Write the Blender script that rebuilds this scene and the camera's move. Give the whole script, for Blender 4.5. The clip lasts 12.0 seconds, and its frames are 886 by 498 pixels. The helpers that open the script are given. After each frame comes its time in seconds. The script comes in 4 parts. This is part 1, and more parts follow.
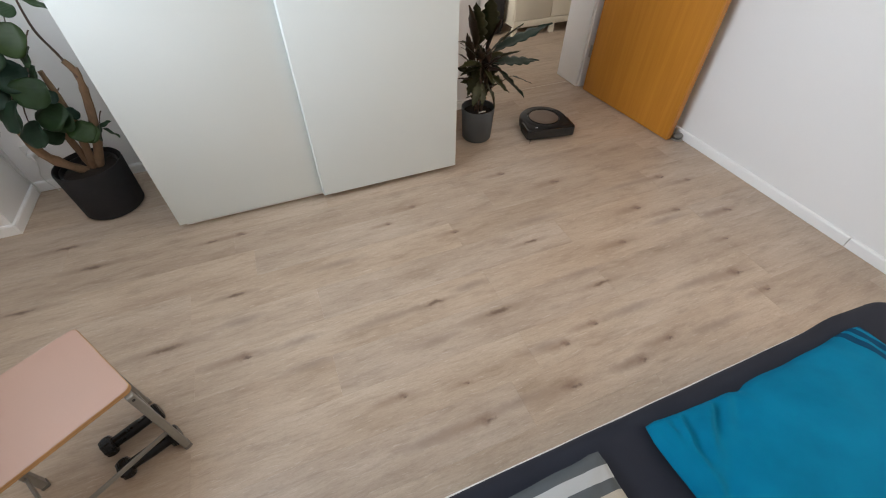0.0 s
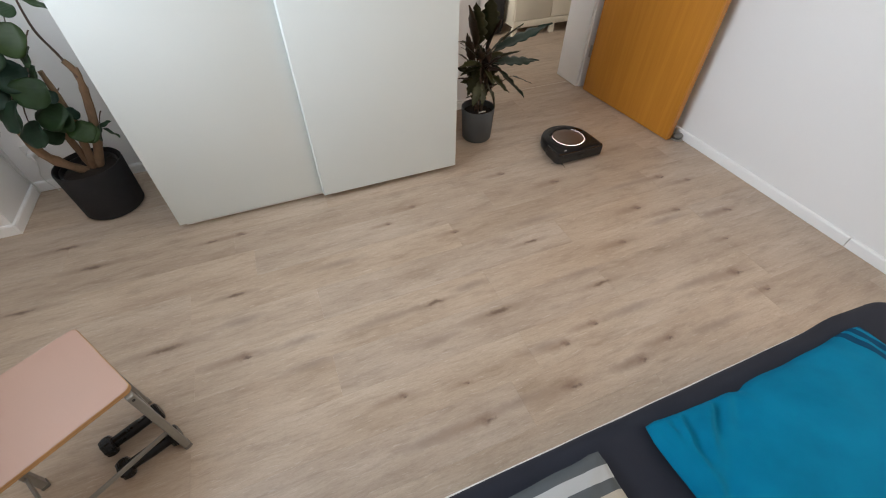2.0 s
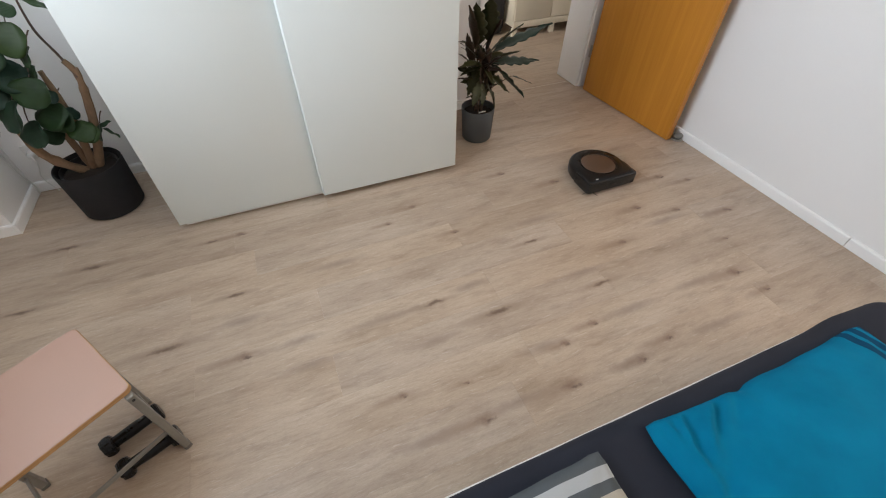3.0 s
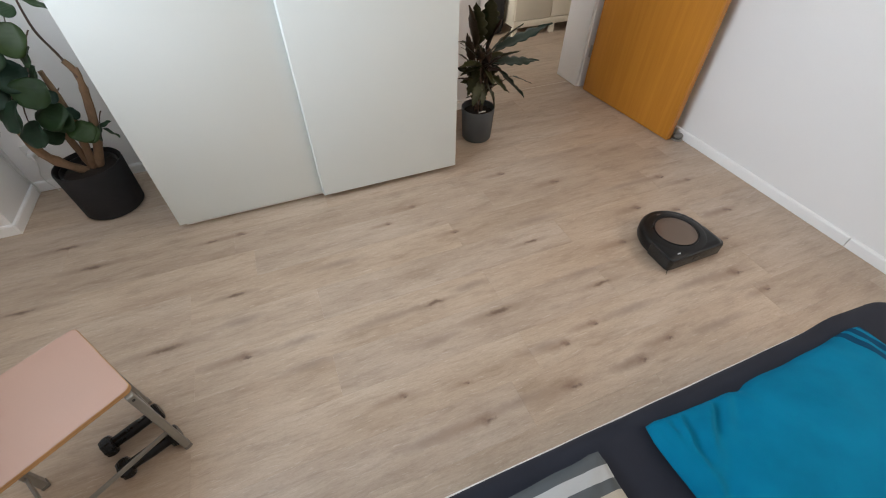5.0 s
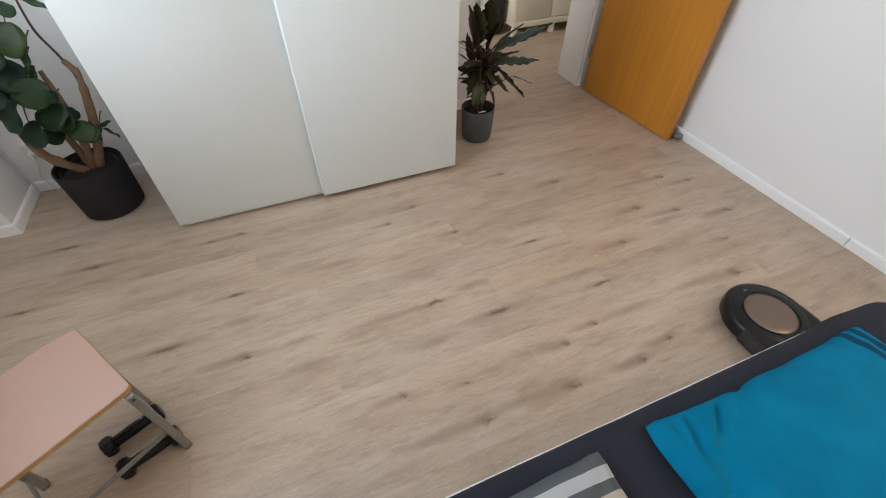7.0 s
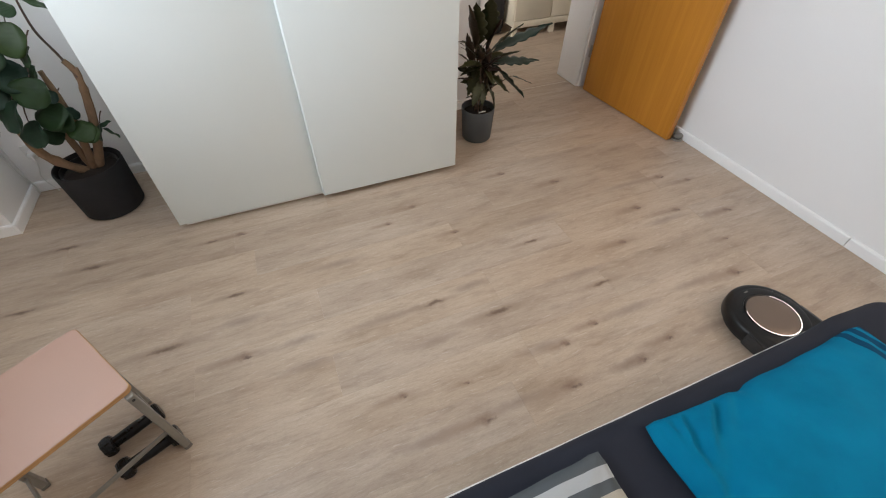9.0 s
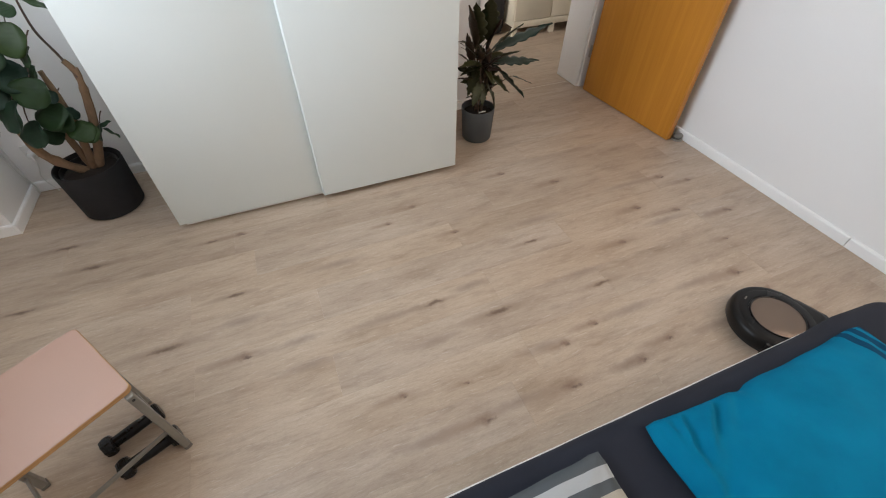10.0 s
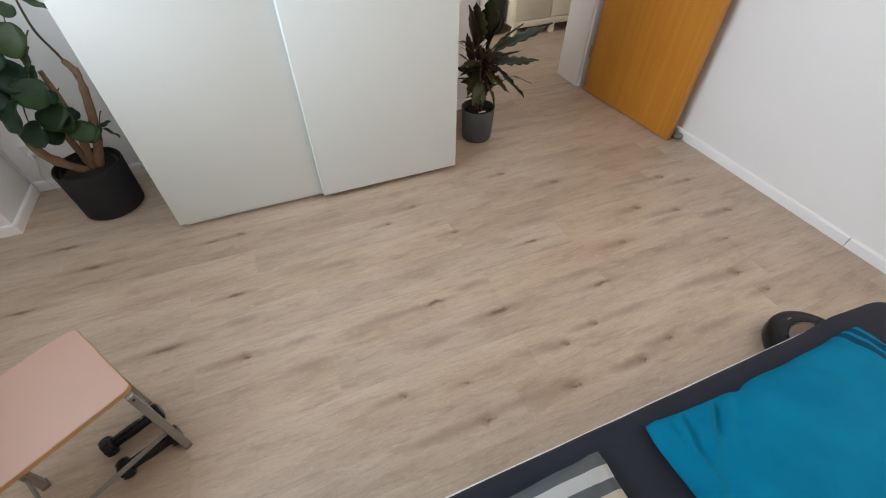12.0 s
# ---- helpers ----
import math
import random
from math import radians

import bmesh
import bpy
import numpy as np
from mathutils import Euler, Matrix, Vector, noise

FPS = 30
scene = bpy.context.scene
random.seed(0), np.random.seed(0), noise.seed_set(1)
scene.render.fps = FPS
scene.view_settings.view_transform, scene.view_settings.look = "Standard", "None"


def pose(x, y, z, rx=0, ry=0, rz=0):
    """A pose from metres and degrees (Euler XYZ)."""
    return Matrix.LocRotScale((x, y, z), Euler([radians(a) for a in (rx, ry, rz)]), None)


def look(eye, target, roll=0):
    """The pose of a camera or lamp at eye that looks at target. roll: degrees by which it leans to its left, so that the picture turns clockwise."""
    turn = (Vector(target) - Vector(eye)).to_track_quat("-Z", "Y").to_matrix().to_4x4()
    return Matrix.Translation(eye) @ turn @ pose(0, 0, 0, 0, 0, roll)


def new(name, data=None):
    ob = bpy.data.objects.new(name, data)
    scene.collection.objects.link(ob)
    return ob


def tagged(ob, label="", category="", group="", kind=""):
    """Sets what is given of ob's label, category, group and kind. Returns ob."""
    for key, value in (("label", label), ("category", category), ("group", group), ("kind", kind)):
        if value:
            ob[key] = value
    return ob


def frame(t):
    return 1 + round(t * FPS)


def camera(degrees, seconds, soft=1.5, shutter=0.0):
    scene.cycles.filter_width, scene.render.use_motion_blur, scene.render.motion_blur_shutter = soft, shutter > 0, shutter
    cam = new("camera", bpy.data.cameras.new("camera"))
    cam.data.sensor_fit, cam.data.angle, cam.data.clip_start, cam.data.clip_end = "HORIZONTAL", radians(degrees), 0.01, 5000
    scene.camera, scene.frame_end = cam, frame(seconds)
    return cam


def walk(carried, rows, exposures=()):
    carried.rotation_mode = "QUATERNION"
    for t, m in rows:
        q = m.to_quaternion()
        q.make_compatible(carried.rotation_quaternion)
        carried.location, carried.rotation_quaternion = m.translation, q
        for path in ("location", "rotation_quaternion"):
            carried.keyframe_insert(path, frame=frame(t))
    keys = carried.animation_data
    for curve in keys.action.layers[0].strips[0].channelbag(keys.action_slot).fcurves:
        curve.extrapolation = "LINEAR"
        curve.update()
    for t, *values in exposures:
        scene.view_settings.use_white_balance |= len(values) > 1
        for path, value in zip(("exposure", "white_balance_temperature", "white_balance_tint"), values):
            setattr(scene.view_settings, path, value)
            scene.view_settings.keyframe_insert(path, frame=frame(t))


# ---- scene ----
EYE = Vector((0, 0, 1.46))
AHEAD = Vector((0.26382, 0.64609, -0.71622))
cam = camera(93.655, 12.0, soft=1.1)
walk(cam, [(0.0, look(EYE, EYE + AHEAD, 0.12)), (12.0, look(EYE, EYE + AHEAD, 0.12))],
     exposures=[(0.0, -0.06), (12.0, -0.06)])

# ---- light ----
world = bpy.data.worlds.new("sky")
scene.world = world
world.use_nodes = True
wn = world.node_tree.nodes
sky = wn.new("ShaderNodeTexSky")
sky.sky_type, sky.sun_disc = "NISHITA", False
sky.sun_elevation, sky.sun_rotation = radians(38), radians(250)
world.node_tree.links.new(sky.outputs[0], wn["Background"].inputs[0])
wn["Background"].inputs[1].default_value = 0.12


def area_lamp(name, m, width, height, watts, colour, spread=180):
    lamp = bpy.data.lights.new(name, "AREA")
    lamp.shape, lamp.size, lamp.size_y = "RECTANGLE", width, height
    lamp.energy, lamp.color, lamp.spread = watts, colour, radians(spread)
    ob = new(name, lamp)
    ob.matrix_world = m
    return ob


area_lamp("daylight_west", look((-1.87, 1.15, 1.87), (3.0, 1.05, 2.2)), 1.66, 1.00, 57, (0.80, 0.895, 1.0), 135)
# added warm fill from an unseen opening, evens out the right side
area_lamp("fill_east", look((2.44, -0.55, 1.62), (-2.0, 0.25, 2.5)), 1.35, 1.2, 31, (1.0, 0.84, 0.69))
# added fill that brightens the hall and sideboard, its true source unknown
area_lamp("fill_hall", look((0.56, 3.45, 1.65), (4.0, 4.9, 1.0)), 0.9, 1.3, 18, (1.0, 0.97, 0.93), 100)


# ---- materials ----
def nodes_of(name):
    m = bpy.data.materials.new(name)
    m.use_nodes = True
    return m, m.node_tree.nodes, m.node_tree.links, m.node_tree.nodes["Principled BSDF"]


def mapped(n, l, scale, source="Object"):
    tc, mp = n.new("ShaderNodeTexCoord"), n.new("ShaderNodeMapping")
    mp.inputs["Scale"].default_value = scale
    l.new(tc.outputs[source], mp.inputs[0])
    return mp.outputs[0]


def noise_tex(n, l, vec, scale, detail=4.0, rough=0.55):
    t = n.new("ShaderNodeTexNoise")
    t.inputs["Scale"].default_value, t.inputs["Detail"].default_value, t.inputs["Roughness"].default_value = scale, detail, rough
    l.new(vec, t.inputs["Vector"])
    return t.outputs[0]


def ramp(n, l, fac, stops):
    r = n.new("ShaderNodeValToRGB")
    while len(r.color_ramp.elements) < len(stops):
        r.color_ramp.elements.new(0.5)
    for e, (p, c) in zip(r.color_ramp.elements, stops):
        e.position, e.color = p, (*c, 1)
    l.new(fac, r.inputs[0])
    return r.outputs[0]


def mixed(n, l, fac, a, b, mode="MIX"):
    x = n.new("ShaderNodeMix")
    x.data_type, x.blend_type = "RGBA", mode
    for sock, v in ((x.inputs[0], fac), (x.inputs[6], a), (x.inputs[7], b)):
        if isinstance(v, (int, float)):
            sock.default_value = v
        elif isinstance(v, tuple):
            sock.default_value = (*v, 1)
        else:
            l.new(v, sock)
    return x.outputs[2]


def calc(n, l, op, a, b=None):
    x = n.new("ShaderNodeMath")
    x.operation = op
    for sock, v in zip(x.inputs, (a, b)):
        if isinstance(v, (int, float)):
            sock.default_value = v
        elif v is not None:
            l.new(v, sock)
    return x.outputs[0]


def bumped(n, l, bs, height, strength, distance=0.002):
    b = n.new("ShaderNodeBump")
    b.inputs["Strength"].default_value, b.inputs["Distance"].default_value = strength, distance
    l.new(height, b.inputs["Height"])
    l.new(b.outputs[0], bs.inputs["Normal"])


def scaled(c, k):
    return tuple(min(1.0, v * k) for v in c)


def plain(name, base, rough=0.5, metal=0.0, coarse=3.0, fine=90.0, var=0.10, bump=0.15, stretch=(1, 1, 1), rvar=0.08, sheen=0.0, spec=0.5):
    """A surface with broad and fine variation of colour, gloss and relief."""
    m, n, l, bs = nodes_of(name)
    v = mapped(n, l, stretch)
    big, small = noise_tex(n, l, v, coarse, 3), noise_tex(n, l, v, fine, 4)
    both = calc(n, l, "ADD", calc(n, l, "MULTIPLY", big, 0.6), calc(n, l, "MULTIPLY", small, 0.4))
    l.new(ramp(n, l, both, [(0.3, scaled(base, 1 - var)), (0.7, scaled(base, 1 + var))]), bs.inputs["Base Color"])
    l.new(calc(n, l, "ADD", calc(n, l, "MULTIPLY", big, 2 * rvar), rough - rvar), bs.inputs["Roughness"])
    bs.inputs["Metallic"].default_value = metal
    bs.inputs["Sheen Weight"].default_value, bs.inputs["Specular IOR Level"].default_value = sheen, spec
    bumped(n, l, bs, small, bump)
    return m


# marks in the oak print, by their place along and across the boards: splits, knots and long smoky streaks
SPLITS = [(0.608, 0.881, 1.2), (-0.698, 1.214, 1.2), (-1.041, 1.821, 1.1), (-1.178, 2.012, 1.0), (-1.285, 1.639, 1.1), (-0.431, 1.398, 0.8),
          (0.950, 1.201, 0.8), (1.117, 0.847, 0.9), (0.370, 1.029, 0.8), (-0.524, 1.794, 0.7)]
KNOTS = [(0.360, 0.491, 1.15), (0.712, 0.484, 1.15), (-0.409, 1.065, 1.0), (1.738, 0.672, 1.2), (1.193, 0.509, 0.9), (0.953, 0.682, 0.75),
         (0.119, 0.682, 0.75), (0.361, 0.636, 0.45), (1.626, 1.214, 0.9), (1.384, 1.030, 0.9), (1.816, 1.122, 0.8), (2.071, 1.019, 0.9),
         (1.943, 1.392, 0.9), (1.886, 0.857, 0.6), (1.786, 0.540, 0.8), (1.342, 1.582, 0.9), (0.793, 0.643, 0.8), (1.031, 0.473, 0.9),
         (0.505, 1.678, 0.8), (0.641, 1.410, 0.7), (0.336, 1.594, 0.6), (2.077, 1.308, 0.8), (-0.377, 1.800, 0.7), (1.088, 1.768, 0.8)]
STREAKS = [(0.189, 1.028, 0.22), (-0.193, 1.055, 0.10), (-0.171, 0.929, 0.13), (1.158, 0.681, 0.15), (0.566, 1.056, 0.10), (1.736, 1.400, 0.20),
           (1.710, 1.079, 0.15), (2.000, 1.028, 0.12), (0.707, 0.662, 0.12), (0.506, 0.500, 0.14), (1.439, 0.482, 0.16), (0.983, 0.472, 0.10),
           (0.313, 0.848, 0.11), (0.034, 1.415, 0.15), (1.081, 0.933, 0.13), (0.155, 0.496, 0.13), (-0.398, 1.244, 0.11), (1.063, 1.333, 0.17), (1.523, 0.690, 0.14)]


def oak_floor():
    m, n, l, bs = nodes_of("oak_plank")
    pos = n.new("ShaderNodeNewGeometry").outputs["Position"]
    info = n.new("ShaderNodeObjectInfo")
    shift = n.new("ShaderNodeCombineXYZ")
    l.new(calc(n, l, "MULTIPLY", info.outputs["Random"], 31.0), shift.inputs[0])
    l.new(calc(n, l, "MULTIPLY", info.outputs["Random"], 17.0), shift.inputs[1])

    def vec(op, a, b):
        x = n.new("ShaderNodeVectorMath")
        x.operation = op
        for sock, v in zip(x.inputs, (a, b)):
            if isinstance(v, tuple):
                sock.default_value = v
            else:
                l.new(v, sock)
        return x.outputs["Value" if op == "LENGTH" else "Vector"]

    # grain that swerves a little on its way along the board
    sway = n.new("ShaderNodeTexNoise")
    sway.inputs["Scale"].default_value, sway.inputs["Detail"].default_value = 6.0, 3
    l.new(pos, sway.inputs["Vector"])
    swayed = vec("MULTIPLY", vec("SUBTRACT", sway.outputs["Color"], (0.5, 0.5, 0.5)), (0.03, 0.022, 0.0))
    own = vec("ADD", vec("ADD", pos, shift.outputs[0]), swayed)

    def field(s, detail, rough):
        return noise_tex(n, l, vec("MULTIPLY", own, (*s, 1.0)), 1.0, detail, rough)

    broad, cloud = field((1.6, 8.0), 3, 0.55), field((4.6, 21.0), 5, 0.64)
    grain, fibre, speck = field((9, 74), 6, 0.70), field((30, 240), 4, 0.65), field((75, 170), 3, 0.6)
    col = ramp(n, l, broad, [(0.30, (0.458, 0.358, 0.268)), (0.50, (0.522, 0.420, 0.325)), (0.70, (0.580, 0.482, 0.384))])
    col = mixed(n, l, 0.75, col, ramp(n, l, cloud, [(0.31, (0.72, 0.68, 0.65)), (0.48, (0.95, 0.94, 0.935)), (0.64, (1.0, 1.0, 1.0))]), "MULTIPLY")
    col = mixed(n, l, 0.62, col, ramp(n, l, grain, [(0.30, (0.72, 0.69, 0.66)), (0.50, (0.96, 0.955, 0.95)), (0.64, (1.0, 1.0, 1.0))]), "MULTIPLY")
    col = mixed(n, l, 0.26, col, ramp(n, l, fibre, [(0.32, (0.70, 0.68, 0.66)), (0.58, (1, 1, 1))]), "MULTIPLY")
    col = mixed(n, l, 0.22, col, ramp(n, l, speck, [(0.34, (0.72, 0.70, 0.68)), (0.56, (1, 1, 1))]), "MULTIPLY")
    # limed flecks, pale and short
    fleck = field((17, 120), 3, 0.6)
    col = mixed(n, l, calc(n, l, "MULTIPLY", ramp(n, l, fleck, [(0.60, (0, 0, 0)), (0.68, (1, 1, 1))]), 0.28), col, (0.70, 0.62, 0.54))
    # a slight tone of its own on each board
    tone = ramp(n, l, info.outputs["Random"], [(0.0, (0.90, 0.865, 0.83)), (0.35, (0.96, 0.955, 0.965)), (0.7, (1.0, 0.965, 0.925)), (1.0, (1.0, 1.0, 1.0))])
    col = mixed(n, l, 1.0, col, tone, "MULTIPLY")
    # the marks, with ragged outlines
    wob = n.new("ShaderNodeTexNoise")
    wob.inputs["Scale"].default_value, wob.inputs["Detail"].default_value, wob.inputs["Roughness"].default_value = 26, 5, 0.65
    l.new(pos, wob.inputs["Vector"])
    bent = vec("ADD", pos, vec("MULTIPLY", vec("SUBTRACT", wob.outputs["Color"], (0.5, 0.5, 0.5)), (0.075, 0.030, 0.0)))

    def marks(rows):
        """Rows are (x, y, half length, half width); 1 in the middle of a mark, 0 outside all of them."""
        best = 0.0
        for x, y, a, b in rows:
            d = vec("LENGTH", vec("MULTIPLY", vec("SUBTRACT", bent, (x, y, 0.0)), (1 / a, 1 / b, 0.0)), (0.0, 0.0, 0.0))
            best = calc(n, l, "MAXIMUM", calc(n, l, "SUBTRACT", 1.0, d), best)
        return best

    rough_fac = calc(n, l, "ADD", calc(n, l, "MULTIPLY", grain, 1.0), calc(n, l, "MULTIPLY", cloud, 0.8))

    def stained(base, rows, gain, tint):
        return mixed(n, l, calc(n, l, "MINIMUM", calc(n, l, "MULTIPLY", calc(n, l, "MULTIPLY", marks(rows), rough_fac), gain), 0.9), base, tint)

    col = stained(col, [(x, y, a * 1.2, 0.026) for x, y, a in STREAKS], 0.85, (0.285, 0.212, 0.165))
    col = stained(col, [(x, y, 0.20 * k, 0.024 * k) for x, y, k in SPLITS], 0.95, (0.285, 0.205, 0.148))
    col = stained(col, [(x - 0.05 * k, y, 0.16 * k, 0.030 * k) for x, y, k in KNOTS], 0.80, (0.285, 0.195, 0.138))
    col = stained(col, [(x, y, 0.040 * k, 0.024 * k) for x, y, k in KNOTS], 0.95, (0.205, 0.128, 0.090))
    col = stained(col, [(x + 0.016 * k, y - 0.010 * k, 0.020 * k, 0.009 * k) for x, y, k in KNOTS], 1.15, (0.130, 0.080, 0.062))
    col = stained(col, [(x + 0.012, y, 0.060 * k, 0.0125 * k) for x, y, k in SPLITS], 1.25, (0.140, 0.086, 0.058))
    l.new(col, bs.inputs["Base Color"])
    l.new(calc(n, l, "ADD", calc(n, l, "MULTIPLY", grain, 0.16), 0.27), bs.inputs["Roughness"])
    bs.inputs["Specular IOR Level"].default_value = 0.5
    bumped(n, l, bs, fibre, 0.12, 0.001)
    return m


def veneer(name, light, deep, rough=0.38, stretch=(30, 30, 1.2)):
    m, n, l, bs = nodes_of(name)
    v = mapped(n, l, stretch)
    a, b = noise_tex(n, l, v, 1.0, 5, 0.6), noise_tex(n, l, v, 7.0, 4, 0.6)
    big = noise_tex(n, l, mapped(n, l, (1.2, 1.2, 0.7)), 2.0, 2)
    col = ramp(n, l, a, [(0.3, deep), (0.65, light)])
    col = mixed(n, l, 0.35, col, ramp(n, l, b, [(0.35, (0.88, 0.86, 0.82)), (0.6, (1, 1, 1))]), "MULTIPLY")
    col = mixed(n, l, 0.5, col, ramp(n, l, big, [(0.35, (0.85, 0.82, 0.78)), (0.65, (1, 1, 1))]), "MULTIPLY")
    l.new(col, bs.inputs["Base Color"])
    bs.inputs["Roughness"].default_value, bs.inputs["Specular IOR Level"].default_value = rough, 0.3
    bumped(n, l, bs, b, 0.06)
    return m


def leaf_green(name, deep, light, rough=0.38):
    m, n, l, bs = nodes_of(name)
    v = mapped(n, l, (1, 1, 1))
    a = noise_tex(n, l, v, 14, 4)
    w = n.new("ShaderNodeTexWave")
    w.inputs["Scale"].default_value, w.inputs["Distortion"].default_value = 18, 2.5
    l.new(v, w.inputs["Vector"])
    info = n.new("ShaderNodeObjectInfo")
    col = mixed(n, l, info.outputs["Random"], deep, light)
    col = mixed(n, l, 0.7, col, ramp(n, l, a, [(0.3, (0.6, 0.62, 0.6)), (0.65, (1, 1, 1))]), "MULTIPLY")
    l.new(col, bs.inputs["Base Color"])
    bs.inputs["Roughness"].default_value, bs.inputs["Specular IOR Level"].default_value = rough, 0.28
    bumped(n, l, bs, w.outputs["Fac"], 0.15)
    return m


def banded(name, base, bands, axis, rough=0.85, weave=700, sheen=0.0, rest=0.12):
    """Woven cloth; bands are (from, to, colour) along one axis of the thing."""
    m, n, l, bs = nodes_of(name)
    tc, sep = n.new("ShaderNodeTexCoord"), n.new("ShaderNodeSeparateXYZ")
    l.new(tc.outputs["Object"], sep.inputs[0])
    big = noise_tex(n, l, tc.outputs["Object"], 9, 4)
    thread = noise_tex(n, l, tc.outputs["Object"], weave, 2)
    at = calc(n, l, "ADD", sep.outputs[axis], calc(n, l, "MULTIPLY", calc(n, l, "SUBTRACT", big, 0.5), 0.006))
    col = base
    for lo, hi, c in bands:
        inside = calc(n, l, "MULTIPLY", calc(n, l, "GREATER_THAN", at, lo), calc(n, l, "LESS_THAN", at, hi))
        col = mixed(n, l, inside, col, c)
    var = ramp(n, l, big, [(0.3, scaled((1, 1, 1), 1 - rest)), (0.7, (1, 1, 1))])
    col = mixed(n, l, 1.0, col, var, "MULTIPLY")
    col = mixed(n, l, 0.35, col, ramp(n, l, thread, [(0.3, (0.7, 0.7, 0.7)), (0.7, (1, 1, 1))]), "MULTIPLY")
    l.new(col, bs.inputs["Base Color"])
    bs.inputs["Roughness"].default_value, bs.inputs["Sheen Weight"].default_value = rough, sheen
    bs.inputs["Specular IOR Level"].default_value = 0.08
    bumped(n, l, bs, thread, 0.25, 0.001)
    return m


OAK = oak_floor()
JOINT = plain("joint_dark", (0.12, 0.09, 0.065), 0.8)
WALL = plain("white_wall_paint", (0.825, 0.812, 0.802), 0.75, coarse=1.2, fine=240, var=0.02, bump=0.25)
CEIL = plain("ceiling_paint", (0.87, 0.86, 0.85), 0.85, coarse=1.0, fine=200, var=0.02)
TRIM = plain("white_trim_lacquer", (0.86, 0.85, 0.84), 0.42, var=0.02, bump=0.04)
FOIL = plain("white_wardrobe_foil", (0.715, 0.762, 0.752), 0.40, coarse=1.0, fine=300, var=0.012, bump=0.03, rvar=0.03)
CREAM = plain("cream_lacquer", (0.80, 0.735, 0.60), 0.45, var=0.03, bump=0.04)
BEECH = veneer("orange_beech_veneer", (0.56, 0.236, 0.030), (0.49, 0.196, 0.023))
BEECH_EDGE = veneer("beech_edge_band", (0.60, 0.27, 0.05), (0.50, 0.20, 0.03))
POT_A = plain("dark_fibre_pot", (0.021, 0.020, 0.021), 0.8, spec=0.25, coarse=8, fine=260, var=0.35, bump=0.5)
POT_B = plain("grey_plastic_pot", (0.075, 0.082, 0.088), 0.55, coarse=6, fine=180, var=0.12)
LINER = plain("black_nursery_plastic", (0.02, 0.02, 0.022), 0.4)
SOIL = plain("dark_potting_soil", (0.018, 0.012, 0.009), 0.95, coarse=30, fine=160, var=0.6, bump=1.0)
BARK = plain("brown_bark", (0.21, 0.125, 0.07), 0.85, coarse=12, fine=120, var=0.35, bump=0.8, stretch=(1, 1, 0.35))
TWIG = plain("dark_twig", (0.09, 0.055, 0.04), 0.8, coarse=20, fine=150, var=0.3, bump=0.5)
LEAF_A = leaf_green("round_leaf_green", (0.010, 0.034, 0.020), (0.030, 0.060, 0.016), 0.42)
LEAF_Y = leaf_green("fresh_leaf_green", (0.020, 0.046, 0.010), (0.030, 0.058, 0.012), 0.45)
# paler blue-green copy of the floor plant's leaf, light put into its colour
LEAF_LIT = leaf_green("lit_leaf_green", (0.024, 0.046, 0.034), (0.040, 0.062, 0.046), 0.42)
LEAF_B = leaf_green("dark_leaf_green", (0.020, 0.021, 0.006), (0.068, 0.068, 0.028), 0.36)
LEAF_C = leaf_green("maroon_leaf", (0.034, 0.017, 0.015), (0.055, 0.036, 0.022), 0.4)
SHELL = plain("robot_black_shell", (0.008, 0.0075, 0.0075), 0.30, coarse=10, fine=300, var=0.15, bump=0.05, spec=0.26)
GLOSS = plain("robot_gloss_bumper", (0.009, 0.009, 0.009), 0.16, spec=0.5, coarse=10, fine=300, var=0.1, bump=0.02)
COPPER = plain("brown_copper_disc", (0.190, 0.140, 0.108), 0.36, 0.75, coarse=6, fine=400, var=0.05, bump=0.04)
RIM = plain("dark_metal_ring", (0.045, 0.04, 0.038), 0.25, 0.6)
PALE = plain("pale_print", (0.75, 0.76, 0.78), 0.4)
RUBBER = plain("black_rubber", (0.018, 0.018, 0.018), 0.7)
PINK = plain("pink_laminate", (0.455, 0.283, 0.218), 0.36, coarse=4, fine=260, var=0.025, bump=0.03)
PLY = veneer("plywood_edge", (0.50, 0.29, 0.13), (0.36, 0.19, 0.08), 0.5, (3, 3, 200))
STEEL = plain("grey_painted_steel", (0.24, 0.225, 0.20), 0.42, 0.35, var=0.08, bump=0.06)
FOOT = plain("grey_plastic_cap", (0.17, 0.155, 0.135), 0.6)
IRON = plain("black_vinyl_iron", (0.006, 0.006, 0.007), 0.28, spec=0.35, coarse=14, fine=200, var=0.2, bump=0.15)
SHEET = banded("charcoal_jersey_sheet", (0.026, 0.029, 0.040), [], 0, 0.9, 900, 0.03)
RAIL = plain("white_bed_lacquer", (0.78, 0.76, 0.73), 0.4, var=0.02)
TEAL = banded("turquoise_cotton", (0.0008, 0.178, 0.318), [(0.290, 0.322, (0.003, 0.055, 0.125)), (0.339, 0.368, (0.003, 0.055, 0.125)), (0.384, 0.396, (0.003, 0.06, 0.13))], 0, rest=0.2)
STRIPE = banded("grey_striped_cotton", (0.100, 0.113, 0.122),
                [(0.238, 0.268, (0.44, 0.455, 0.46)), (0.185, 0.213, (0.46, 0.43, 0.365)), (0.10, 0.14, (0.44, 0.455, 0.46))], 1)


